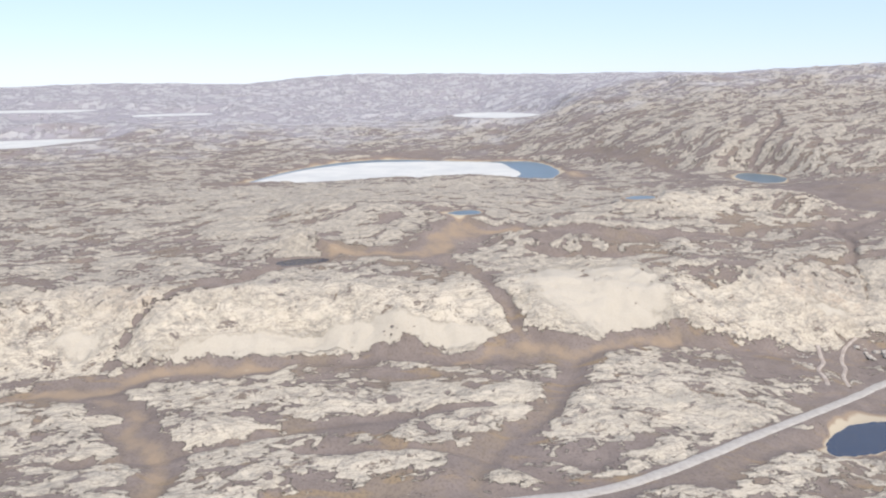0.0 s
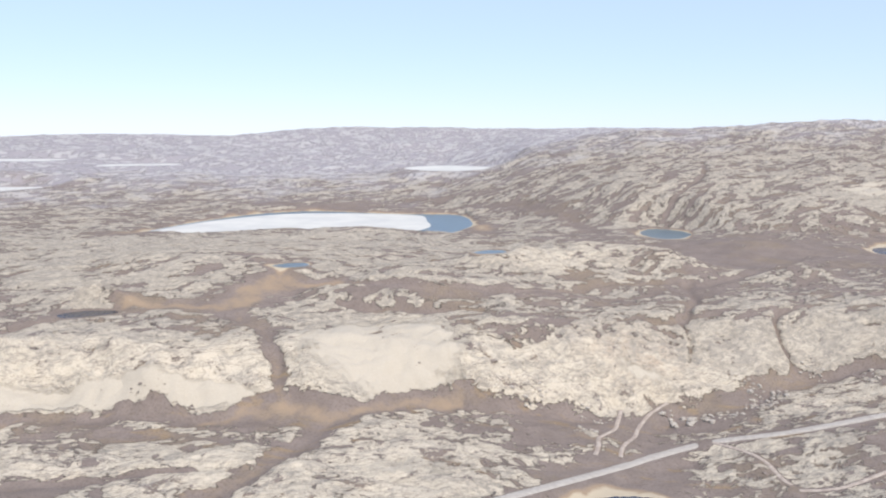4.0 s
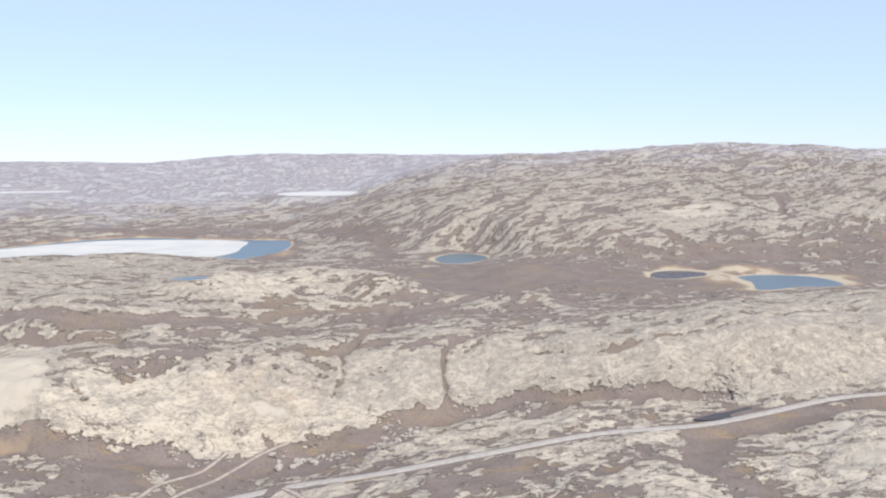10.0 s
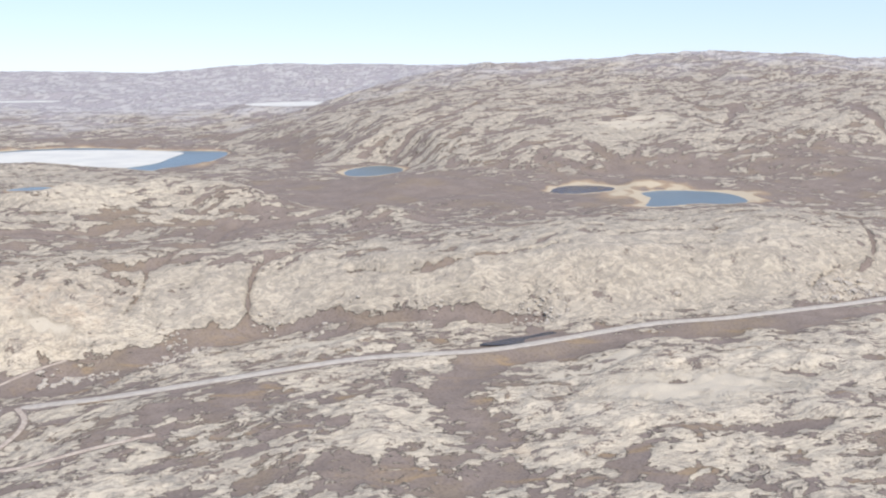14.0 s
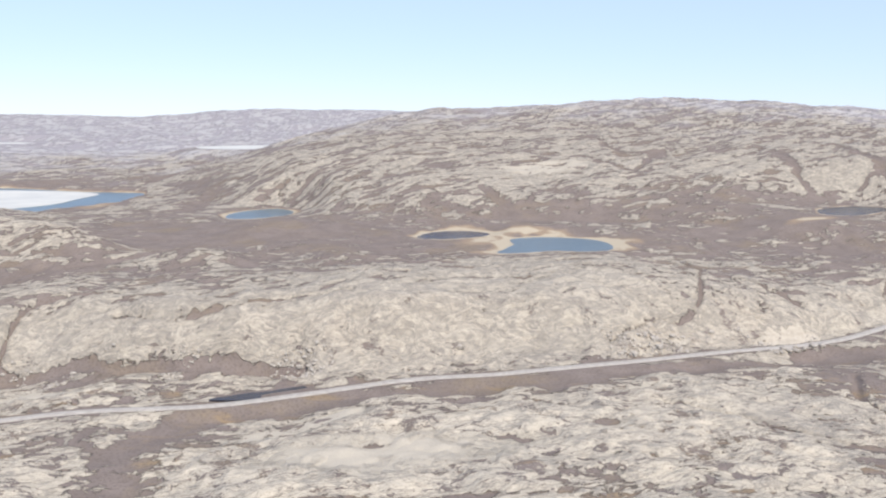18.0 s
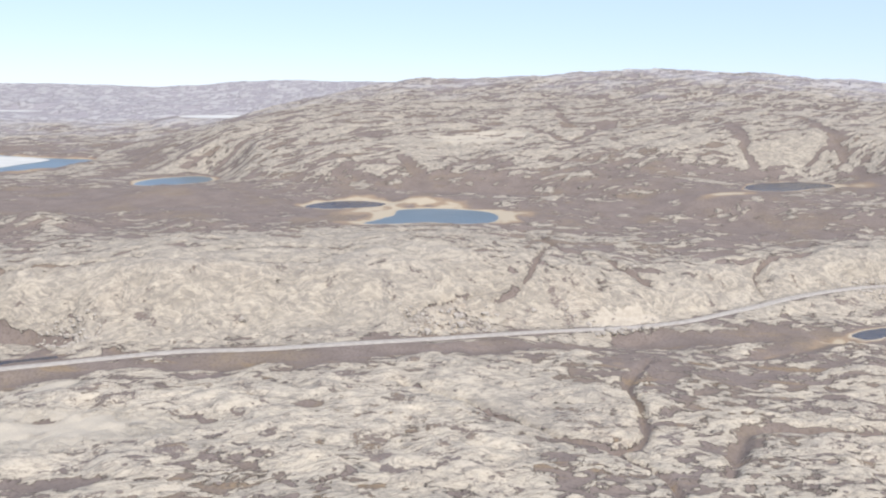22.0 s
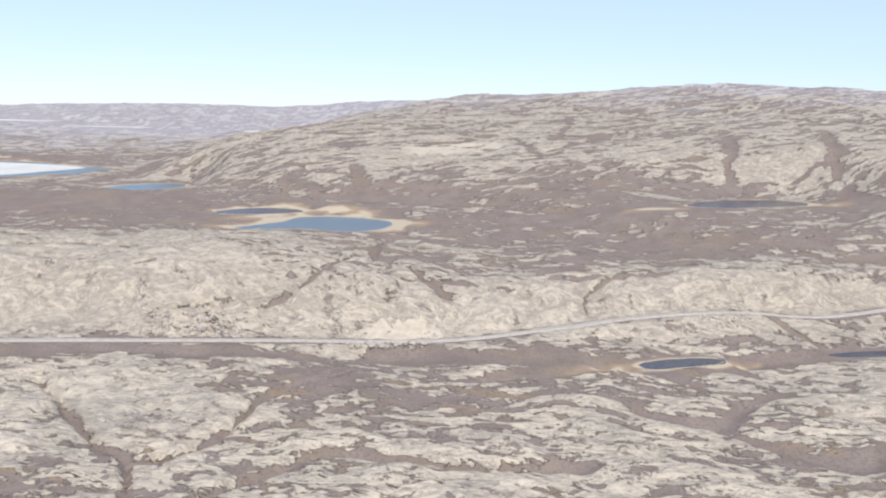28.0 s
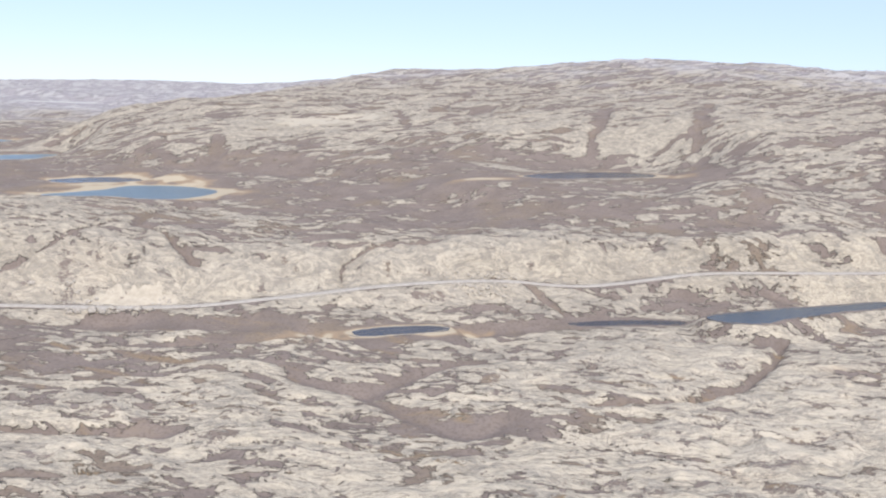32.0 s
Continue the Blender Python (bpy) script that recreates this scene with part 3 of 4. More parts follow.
def land(x, y):
    """Height, bare rock (0 to 1), straw-coloured wetness of each place."""
    z = lie(x, y)
    wx, wy = x + 12 * fractal(x, y, 60, 5, 2), y + 9 * fractal(x, y, 50, 6, 2)
    hill = ramp(y - np.interp(x, [100, 350, 1200], [1300, 1020, 980]), 0, 160)
    turn_a = fractal(wx, wy, 20, 11, 5, 0.62, 1.45, 10)
    turn_b = fractal(wx, wy, 17, 12, 5, 0.6, 5.0, 48)
    east = ramp(x, 800, 900) * (1 - ramp(y - np.interp(x, SCARP_X, SCARP_Y), -60, -30))
    turn_a = turn_a * (1 - east) + fractal(wx, wy, 9, 16, 5, 0.62, 3.2, 12) * east
    rock = 0.535 + 0.27 * turn_a * (1 - hill) + 0.32 * turn_b * hill + 0.04 * east + 0.14 * fractal(x, y, 6.5, 13, 3, 0.6)
    rock += 0.15 * fractal(wx, wy, 62, 23, 2, 0.5, 1.7, 25)
    strips = fractal(wx, wy, 8, 19, 3, 0.5, 6.0, 24)
    behind = ramp(y - np.interp(x, SCARP_X, SCARP_Y), -8, 40)
    rock -= np.interp(x, [150, 350], [0.36, 0.55]) * ramp(strips, 0.25, 0.55) * behind
    seams = ramp(np.abs(fractal(wx, wy, 17, 27, 3, 0.5, 4.0, 26)), 0.11, 0.03) * ramp(fractal(x, y, 45, 28, 3), -0.1, 0.25) * behind * (1 - hill)
    rock += behind * (0.16 * fractal(x, y, 8, 29, 4, 0.65, 2.0, 10) + 0.04)
    rock += 0.06 * hill
    wet = np.zeros_like(x)
    for cx, cy, rx, ry, turn, amount in SANDS:
        wet += amount * bump(x, y, cx, cy, rx, ry, turn)
        rock -= 1.2 * amount * bump(x, y, cx, cy, rx, ry, turn)
    for cx, cy, rx, ry, turn, amount in TRACTS:
        rock += (amount if amount > 0 or cy < 700 else amount * 0.8) * bump(wx, wy, cx, cy, rx, ry, turn)
    d = y - np.interp(x, SCARP_X, SCARP_Y)
    rock += 0.25 * np.exp(-((d - 4) / 22) ** 2)
    rock -= seams * (0.2 + 0.75 * np.clip(rock - 0.5, 0, 1))
    patchy, spotty = fractal(x, y, 34, 21, 3), fractal(x, y, 14, 22, 4, 0.6)
    for half, strength, straw, line in VALLEYS:
        sway = 1.0 if half > 7 else 0.4 if half > 3 else 0.25
        dist = line_distance(x + sway * (wx - x), y + sway * (wy - y), rounded(line, False, 4), 60) * (1.1 + 0.5 * patchy)
        near = np.exp(-(dist / half) ** 2)
        rock -= strength * near * (0.85 + 0.45 * spotty)
        wet = np.maximum(wet, 0.7 * straw * near)
        z = z - (1.6 if half > 4 else 2.6) * near
    z = z + hill * (3.2 * fractal(x, y, 70, 33, 3, 0.5, 3.0, 48) + 0.6 * fractal(wx, wy, 17, 12, 3, 0.55, 5.0, 48))
    z = z + np.clip(rock - 0.45, -0.2, 0.5) * 2.4 + ramp(rock, 0.4, 0.8) * 0.9 * fractal(wx, wy, 11, 15, 3, 0.6, 1.5, 10)
    for name, (level, reach, outline) in LAKES.items():
        ring = SHORES[name]
        dist = line_distance(x, y, ring + ring[:1], 260)
        close = dist < 250
        s = np.where(inside(x[close], y[close], ring), -dist[close], dist[close]) + min(1.2, reach * 0.2) * fractal(x[close], y[close], 9, 80, 2)
        reach = reach * (0.75 + 0.9 * fractal(x[close], y[close], 45, 81, 3))
        width = {"far": 90.0, "west": 90.0, "north": 90.0, "left": 70.0, "slope": 110.0, "round": 60.0}.get(name, max(14.0, LAKES[name][1] * 2.4))
        bank = level + np.where(s < 0, np.maximum(s * 0.12, -1.5), s * 0.03)
        z[close] = bank + (z[close] - bank) * ramp(s, 1.0, width)
        rock[close] -= 1.2 * (1 - np.clip((s - reach * 0.6) / np.maximum(reach * 0.7 + 2, 1), 0, 1))
        wet[close] += (0.0 if name in ("east", "thin", "roadside", "hollow") else 1.0) * (1 - np.clip((s - reach * 0.6) / np.maximum(reach * 0.9 + 1, 0.8), 0, 1))
    for pts, high, half in ROAD_LINES:
        dist, along = line_distance(x, y, pts, 40, high)
        near = dist < 30
        rock[near] -= 0.8 * np.exp(-(dist[near] / (half * 1.5)) ** 2)
        z[near] = along[near] + (z[near] - along[near]) * ramp(dist[near], half + 1.5, half * 2 + 10)
    rock -= 0.10 * ramp(np.hypot(x - 600, y + 250), 1500, 2600)
    return z, np.clip(rock, -0.5, 1.5), np.clip(wet, 0, 1.2)


for pts, half in [(ROAD, 2.7)] + [(p, 0.9) for p in TRACKS]:
    q = np.array(pts)
    h = land(q[:, 0], q[:, 1])[0]
    for _ in range(4):
        h = np.convolve(np.pad(h, 3, mode="edge"), np.ones(7) / 7, "valid")
    ROAD_LINES.append((pts, h, half))


# ---- mesh building ----
def link_mesh(name, co, faces, material, parent=None, smooth=True, label="", attrs=None):
    me = bpy.data.meshes.new(name)
    co = np.asarray(co, np.float32)
    faces = np.asarray(faces, np.int32)
    me.vertices.add(len(co))
    me.vertices.foreach_set("co", co.ravel())
    n, k = faces.shape
    me.loops.add(n * k)
    me.loops.foreach_set("vertex_index", faces.ravel())
    me.polygons.add(n)
    me.polygons.foreach_set("loop_start", np.arange(0, n * k, k, dtype=np.int32))
    me.polygons.foreach_set("use_smooth", np.full(n, smooth))
    for key, values in (attrs or {}).items():
        a = me.attributes.new(key, "FLOAT", "POINT")
        a.data.foreach_set("value", np.asarray(values, np.float32))
    me.update(calc_edges=True)
    me.materials.append(material)
    ob = new(name, me)
    if parent:
        ob.parent = parent
    if label:
        ob["label"] = label
    return ob


def part(name, bm, material, parent=None, label="", smooth=False):
    me = bpy.data.meshes.new(name)
    bmesh.ops.recalc_face_normals(bm, faces=bm.faces)
    bm.to_mesh(me)
    bm.free()
    me.materials.append(material)
    for p in me.polygons:
        p.use_smooth = smooth
    ob = new(name, me)
    if parent:
        ob.parent = parent
    if label:
        ob["label"] = label
    return ob


def grid_faces(rows, cols):
    a = np.arange(rows * cols).reshape(rows, cols)
    return np.stack([a[:-1, :-1], a[:-1, 1:], a[1:, 1:], a[1:, :-1]], -1).reshape(-1, 4)


# ---- ground: one sheet, finest where the flight passes nearest ----
FAN_X, FAN_Y = 600.0, -250.0
steps = [500.0]
while steps[-1] < 4250:
    steps.append(steps[-1] + (1.9 if steps[-1] < 1150 else 1.9 + (steps[-1] - 1150) * 0.0085))
RADII, ANGLES = np.array(steps), np.radians(np.linspace(-63, 63, 1100))
rr, aa = np.meshgrid(RADII, ANGLES, indexing="ij")
gx, gy = (FAN_X + rr * np.sin(aa)).ravel(), (FAN_Y + rr * np.cos(aa)).ravel()
gz, grock, gwet = land(gx, gy)
ROWS_N, COLS_N = rr.shape
fan_faces = grid_faces(ROWS_N, COLS_N)
side_r, side_a = np.meshgrid(np.r_[np.linspace(2, 500, 12), np.geomspace(540, 4250, 40)], np.radians(np.linspace(63, 297, 90)), indexing="ij")
sx, sy = (FAN_X + side_r * np.sin(side_a)).ravel(), (FAN_Y + side_r * np.cos(side_a)).ravel()
sz, srock, swet = land(sx, sy)
in_r, in_a = np.meshgrid(np.r_[2, np.linspace(60, 500, 30)], np.radians(np.linspace(-63, 63, 120)), indexing="ij")
ix, iy = (FAN_X + in_r * np.sin(in_a)).ravel(), (FAN_Y + in_r * np.cos(in_a)).ravel()
iz, irock, iwet = land(ix, iy)


def share(tracts, x, y):
    return sum(v * bump(x, y, cx, cy, rx, ry, turn) for cx, cy, rx, ry, turn, v in tracts)


def grey_share(x, y):
    return sum(v * bump(x, y, cx, cy, rx, ry, turn) for cx, cy, rx, ry, turn, v in GREY) + 0.25 * fractal(x, y, 40, 90, 3) \
        + 0.5 * ramp(y - np.interp(x, SCARP_X, SCARP_Y), -10, 40)


# 0 near to 1 far; drives the haze painted into the ground colours
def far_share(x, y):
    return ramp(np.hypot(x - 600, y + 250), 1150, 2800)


n0, n1 = len(gx), len(gx) + len(sx)
ground = link_mesh("ground", np.stack([np.r_[gx, sx, ix], np.r_[gy, sy, iy], np.r_[gz, sz, iz]], -1),
                   np.concatenate([fan_faces, grid_faces(*side_r.shape) + n0, grid_faces(*in_r.shape) + n1]), GROUND,
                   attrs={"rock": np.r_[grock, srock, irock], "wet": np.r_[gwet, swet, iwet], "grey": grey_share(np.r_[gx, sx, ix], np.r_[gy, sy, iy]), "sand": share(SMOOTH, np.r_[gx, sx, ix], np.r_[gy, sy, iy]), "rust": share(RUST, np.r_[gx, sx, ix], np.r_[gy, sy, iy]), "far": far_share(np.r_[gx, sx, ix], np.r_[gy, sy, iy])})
tagged(ground, "brown dry tundra heath strewn with pale bare rock", "ground", kind="structure")

# ---- lakes, ice ----
LAKE_TEXT = {"iced": "open blue meltwater beside the sheet of lake ice", "near": "small dark lake with a straw-coloured shore below the gravel road",
             "blue": "blue tundra lake ringed by straw-coloured sedge", "small": "shallow pond ringed by straw-coloured sedge", "round": "round blue pond on the heath"}


def water_sheet(name, ring, level, material, grow=3.0):
    q = np.array(ring)
    c = q.mean(0)
    d = q - c
    q = c + d * (1 + grow / np.maximum(np.hypot(d[:, 0], d[:, 1]), 1))[:, None]
    bm = bmesh.new()
    bm.faces.new([bm.verts.new((x, y, level)) for x, y in q])
    bmesh.ops.triangulate(bm, faces=bm.faces)
    return part(name, bm, material)


for name, (level, reach, outline) in LAKES.items():
    far_ice = name in ("far", "left", "west", "north")
    calm = name in ("hollow", "roadside", "near", "bog", "thin", "slope", "small")
    ob = water_sheet("lake_ice" if far_ice else "lake" if name in ("iced", "blue", "near", "east", "round") else "pond", SHORES[name], level, ICE if far_ice else DARK if calm else PEATY if name == "east" else BLUE)
    tagged(ob, "white ice cover on a far tundra lake" if far_ice else LAKE_TEXT.get(name, "small dark pond lying in the brown heath"), "lake ice" if far_ice else "lake", kind="structure")
ring = rounded([(-228, 1020), (-206, 1149), (-150, 1262), (-84, 1312), (32, 1318), (80, 1298), (92, 1274), (98, 1210), (105, 1146), (92, 1090), (78, 1055), (40, 1030), (-60, 1014), (-160, 990)])
bm = bmesh.new()
lower = [bm.verts.new((x, y, 29.9)) for x, y in ring]
upper = [bm.verts.new((x, y, 30.45)) for x, y in ring]
bmesh.ops.triangulate(bm, faces=[bm.faces.new(upper)])
for i in range(len(ring)):
    bm.faces.new((lower[i - 1], lower[i], upper[i], upper[i - 1]))
tagged(part("ice_sheet", bm, ICE), "rotting white ice sheet floating on the blue lake", "ice")


# ---- road and tracks ----
def ribbon(name, line, material, crown=0.25):
    pts, h, half = line
    q = np.array(pts)
    t = np.gradient(q, axis=0)
    t /= np.hypot(t[:, 0], t[:, 1])[:, None]
    nrm = np.stack([-t[:, 1], t[:, 0]], -1)
    rng = np.random.default_rng(5)
    offs = [(-half - 1.0, -0.6), (-half, 0.3), (-half * 0.5, 0.3 + crown * 0.8), (0, 0.3 + crown), (half * 0.5, 0.3 + crown * 0.8), (half, 0.3), (half + 1.0, -0.6)]
    co = []
    for o, up in offs:
        wob = rng.normal(0, 0.1 * half ** 0.5, len(q)) if abs(o) >= half else 0
        co.append(np.c_[q + nrm * (np.full(len(q), o) + wob)[:, None], h + up])
    return link_mesh(name, np.stack(co, 1).reshape(-1, 3), grid_faces(len(q), len(offs)), material)


road = tagged(ribbon("road", ROAD_LINES[0], GRAVEL), "pale unpaved gravel road along the foot of the rock", "road", kind="structure")
for line in ROAD_LINES[1:]:
    tagged(ribbon("track", line, TRACK, 0.05), "narrow worn vehicle track across the heath", "track", kind="structure")


# ---- bare rock outcrops, one for each whaleback or slab ----
def cells(x, y, size, stretch, turn, seed):
    """Number of the irregular cell that each place belongs to."""
    c, sn = math.cos(radians(turn)), math.sin(radians(turn))
    u, v = (x * c + y * sn) / (size * stretch), (y * c - x * sn) / size
    iu, iv = np.floor(u).astype(np.int64), np.floor(v).astype(np.int64)
    best, who = np.full(x.shape, 1e9), np.zeros(x.shape, np.int64)
    for a in (-1, 0, 1):
        for b in (-1, 0, 1):
            h = ((iu + a) * 73856093 ^ (iv + b) * 19349663 ^ seed * 83492791) & 0x7FFFFFFF
            d = (u - iu - a - (h % 1013) / 1013) ** 2 + (v - iv - b - (h // 1013 % 1013) / 1013) ** 2
            who, best = np.where(d < best, (iu + a) * 100000 + iv + b, who), np.minimum(best, d)
    return who


reach = int(np.searchsorted(RADII, 1120))
quads = fan_faces[: (reach - 1) * (COLS_N - 1)]
mid_x, mid_y, mid_r = gx[quads].mean(1), gy[quads].mean(1), grock[quads].min(1)
shown = (mid_r > 0.56) & (mid_y < np.interp(mid_x, SCARP_X, SCARP_Y) + 70) & (mid_x > -340) & (mid_x < 1300)
quads, mid_x, mid_y = quads[shown], mid_x[shown], mid_y[shown]
who = cells(mid_x, mid_y, 38, 1.7, 10, 3)
low = grock.reshape(ROWS_N, COLS_N)
for _ in range(2):
    low = np.minimum(np.minimum(low, np.roll(low, 1, 0)), np.roll(low, -1, 0))
    low = np.minimum(np.minimum(low, np.roll(low, 1, 1)), np.roll(low, -1, 1))
for _ in range(2):
    low = (low + np.roll(low, 1, 0) + np.roll(low, -1, 0) + np.roll(low, 1, 1) + np.roll(low, -1, 1)) / 5
lift = np.clip((low.ravel() - 0.42) * 4.0, -0.4, 1.2)


def hang_together(ids, solid):
    """Number for each field of the sheet, the same for fields that touch within one cell."""
    mark = np.where(solid, np.arange(ids.size).reshape(ids.shape), ids.size + 1)
    for _ in range(120):
        before = mark.copy()
        for a, b in (((slice(None, -1), slice(None)), (slice(1, None), slice(None))), ((slice(None), slice(None, -1)), (slice(None), slice(1, None)))):
            same = solid[a] & solid[b] & (ids[a] == ids[b])
            m = np.where(same, np.minimum(mark[a], mark[b]), mark[a])
            mark[b] = np.where(same, np.minimum(mark[b], m), mark[b])
            mark[a] = np.where(same, np.minimum(mark[a], mark[b]), m)
        if (before == mark).all():
            break
    return mark


def split(order, keys):
    order = order[np.argsort(keys, kind="stable")]
    return np.split(order, np.flatnonzero(np.diff(np.sort(keys, kind="stable"))) + 1)


flat = np.flatnonzero(shown)
solid = shown.reshape(reach - 1, COLS_N - 1)
ids = np.full(solid.shape, -1, np.int64)
ids.ravel()[flat] = who
outer = hang_together(ids, solid)
ids.ravel()[flat] = cells(mid_x, mid_y, 15, 1.9, 10, 7) * 7 + outer.ravel()[flat] % 1000003 * 1000000007
inner = hang_together(ids, solid).ravel()[flat]
outer = outer.ravel()[flat]
ggrey, gsand, grust = grey_share(gx, gy), share(SMOOTH, gx, gy), share(RUST, gx, gy)
made = sorted((p for p in split(np.arange(len(flat)), outer) if len(p) > 70), key=len, reverse=True)[:300]
every = np.concatenate(made)
kept = np.bincount(quads[every].ravel(), minlength=len(gx))
least, most = np.full(len(gx), 1 << 60), np.full(len(gx), -1)
np.minimum.at(least, quads[every].ravel(), np.repeat(inner[every], 4))
np.maximum.at(most, quads[every].ravel(), np.repeat(inner[every], 4))
core = (kept >= 4).reshape(ROWS_N, COLS_N)
rise = np.where(core, 0.0, -0.35)
for _ in range(4):
    core = core & np.roll(core, 1, 0) & np.roll(core, -1, 0) & np.roll(core, 1, 1) & np.roll(core, -1, 1)
    rise += 0.38 * core
lift = np.minimum(lift, rise.ravel()) - 0.3 * ((least != most) & (kept >= 4))
for p in made:
    steep = float(np.ptp(gz[quads[p]]))
    text = "steep bare gneiss wall rising above the gravel road" if steep > 24 else "long pale whaleback of bare gneiss in heath" if len(p) > 400 else "low pale slab of bare gneiss among heath"
    pieces = sorted(split(p, inner[p]), key=len, reverse=True)
    whole = [q for k, q in enumerate(pieces) if k == 0 or len(q) > 5]
    body, owner = np.concatenate(whole), np.repeat(np.arange(len(whole)), [len(q) for q in whole])
    for q in pieces[len(whole):]:
        gap = np.hypot(mid_x[q][:, None] - mid_x[body], mid_y[q][:, None] - mid_y[body])
        near = owner[int(gap.min(0).argmin())]
        whole[near] = np.concatenate([whole[near], q])
    pieces = whole
    rock = None
    if len(pieces) > 1:
        rock = tagged(new("rock_outcrop"), text, "rock outcrop", "bare rock outcrops")
        centre = Vector((float(mid_x[p].mean()), float(mid_y[p].mean()), float(gz[quads[p]].min())))
        rock.location = centre
    for q in pieces:
        used, back = np.unique(quads[q], return_inverse=True)
        co = np.stack([gx[used], gy[used], gz[used] + lift[used]], -1)
        if rock:
            co = co - np.array(centre)
        ob = link_mesh("slab" if rock else "rock_outcrop", co, back.reshape(-1, 4), GNEISS, rock, attrs={"rock": grock[used], "wet": gwet[used], "grey": ggrey[used], "sand": gsand[used], "rust": grust[used]})
        if not rock:
            tagged(ob, text, "rock outcrop", "bare rock outcrops")


# ---- loose boulders and low shrubs ----
def land_at(x, y):
    """Height and bare rock of the ground sheet at places within its fan, between its corners."""
    r, a = np.hypot(x - FAN_X, y - FAN_Y), np.arctan2(x - FAN_X, y - FAN_Y)
    i = np.interp(r, RADII, np.arange(ROWS_N))
    j = np.interp(a, ANGLES, np.arange(COLS_N))
    i0, j0 = np.clip(i.astype(int), 0, ROWS_N - 2), np.clip(j.astype(int), 0, COLS_N - 2)
    fi, fj = i - i0, j - j0
    out = []
    for grid in (gz, grock):
        g = grid.reshape(ROWS_N, COLS_N)
        out.append(g[i0, j0] * (1 - fi) * (1 - fj) + g[i0 + 1, j0] * fi * (1 - fj) + g[i0, j0 + 1] * (1 - fi) * fj + g[i0 + 1, j0 + 1] * fi * fj)
    return out


def clump_shape(seed, subdiv, rough):
    bm = bmesh.new()
    bmesh.ops.create_icosphere(bm, subdivisions=subdiv, radius=1.0)
    for v in bm.verts:
        v.co *= 1 + rough * noise.noise(v.co * 1.7 + Vector((seed * 3.1, 0, 0)))
    co = np.array([v.co[:] for v in bm.verts])
    fa = np.array([[v.index for v in f.verts] for f in bm.faces])
    bm.free()
    return co, fa


def strewn(name, places, sizes, flat_z, subdiv, rough, material, label, category, sink):
    shapes = [clump_shape(k, subdiv, rough) for k in range(6)]
    co, fa, base = [], [], 0
    z, _ = land_at(places[:, 0], places[:, 1])
    rng = np.random.default_rng(3)
    for k, ((x, y), h, size) in enumerate(zip(places, z, sizes)):
        c, f = shapes[k % 6]
        a = rng.uniform(0, math.tau)
        st = rng.uniform(0.75, 1.3)
        p = c * np.array([size * st, size / st, size * flat_z])
        co.append(np.c_[p[:, 0] * math.cos(a) - p[:, 1] * math.sin(a) + x, p[:, 0] * math.sin(a) + p[:, 1] * math.cos(a) + y, p[:, 2] + h + size * flat_z * sink])
        fa.append(f + base)
        base += len(c)
    ob = link_mesh(name, np.concatenate(co), np.concatenate(fa), material, smooth=subdiv > 1)
    return tagged(ob, label, category, kind="stuff")


rng = np.random.default_rng(11)
STONE = plain_material("loose_stone", (0.40, 0.36, 0.305), (0.27, 0.243, 0.21), 0.8, 0.9, 0.05)
SPOIL = plain_material("quarry_spoil", (0.43, 0.378, 0.303), (0.35, 0.306, 0.243), 0.3, 0.95, 0.08)
SHRUB = plain_material("dwarf_willow", (0.165, 0.136, 0.118), (0.225, 0.185, 0.155), 1.2, 0.95, 0.15)
far_in = rng.uniform([-300, 300], [1250, 640], (26000, 2))
below = far_in[:, 1] < np.interp(far_in[:, 0], SCARP_X, SCARP_Y) + 25
far_in = far_in[below]
h, bare = land_at(far_in[:, 0], far_in[:, 1])
clear = line_distance(far_in[:, 0], far_in[:, 1], ROAD, 40) > 6
for key, ring in SHORES.items():
    clear &= ~inside(far_in[:, 0], far_in[:, 1], ring)
tufts = far_in[clear & (bare > 0.25) & (fractal(far_in[:, 0], far_in[:, 1], 22, 120, 4, 0.6) > 0.22)][:9000]
strewn("dwarf_shrubs", tufts, rng.gamma(1.6, 0.22, len(tufts)) + 0.2, 0.3, 1, 0.6, SHRUB, "low dark dwarf willow tufts scattered over pale rock", "shrubs", 0.25)
foot_x = rng.uniform(150, 1050, 5000)
foot = np.c_[foot_x, np.interp(foot_x, SCARP_X, SCARP_Y) - np.interp(foot_x, SCARP_X, SCARP_W) * rng.uniform(0.2, 1.3, 5000)]
foot = foot[(line_distance(foot[:, 0], foot[:, 1], ROAD, 40) > 5.5) & (fractal(foot[:, 0], foot[:, 1], 40, 121, 3) > 0.3)]
for key, ring in SHORES.items():
    foot = foot[~inside(foot[:, 0], foot[:, 1], ring)]
strewn("scree", foot, rng.gamma(2.0, 0.28, len(foot)) + 0.3, 0.7, 1, 0.5, STONE, "pale fallen blocks along the foot of the rock wall", "scree", 0.2)
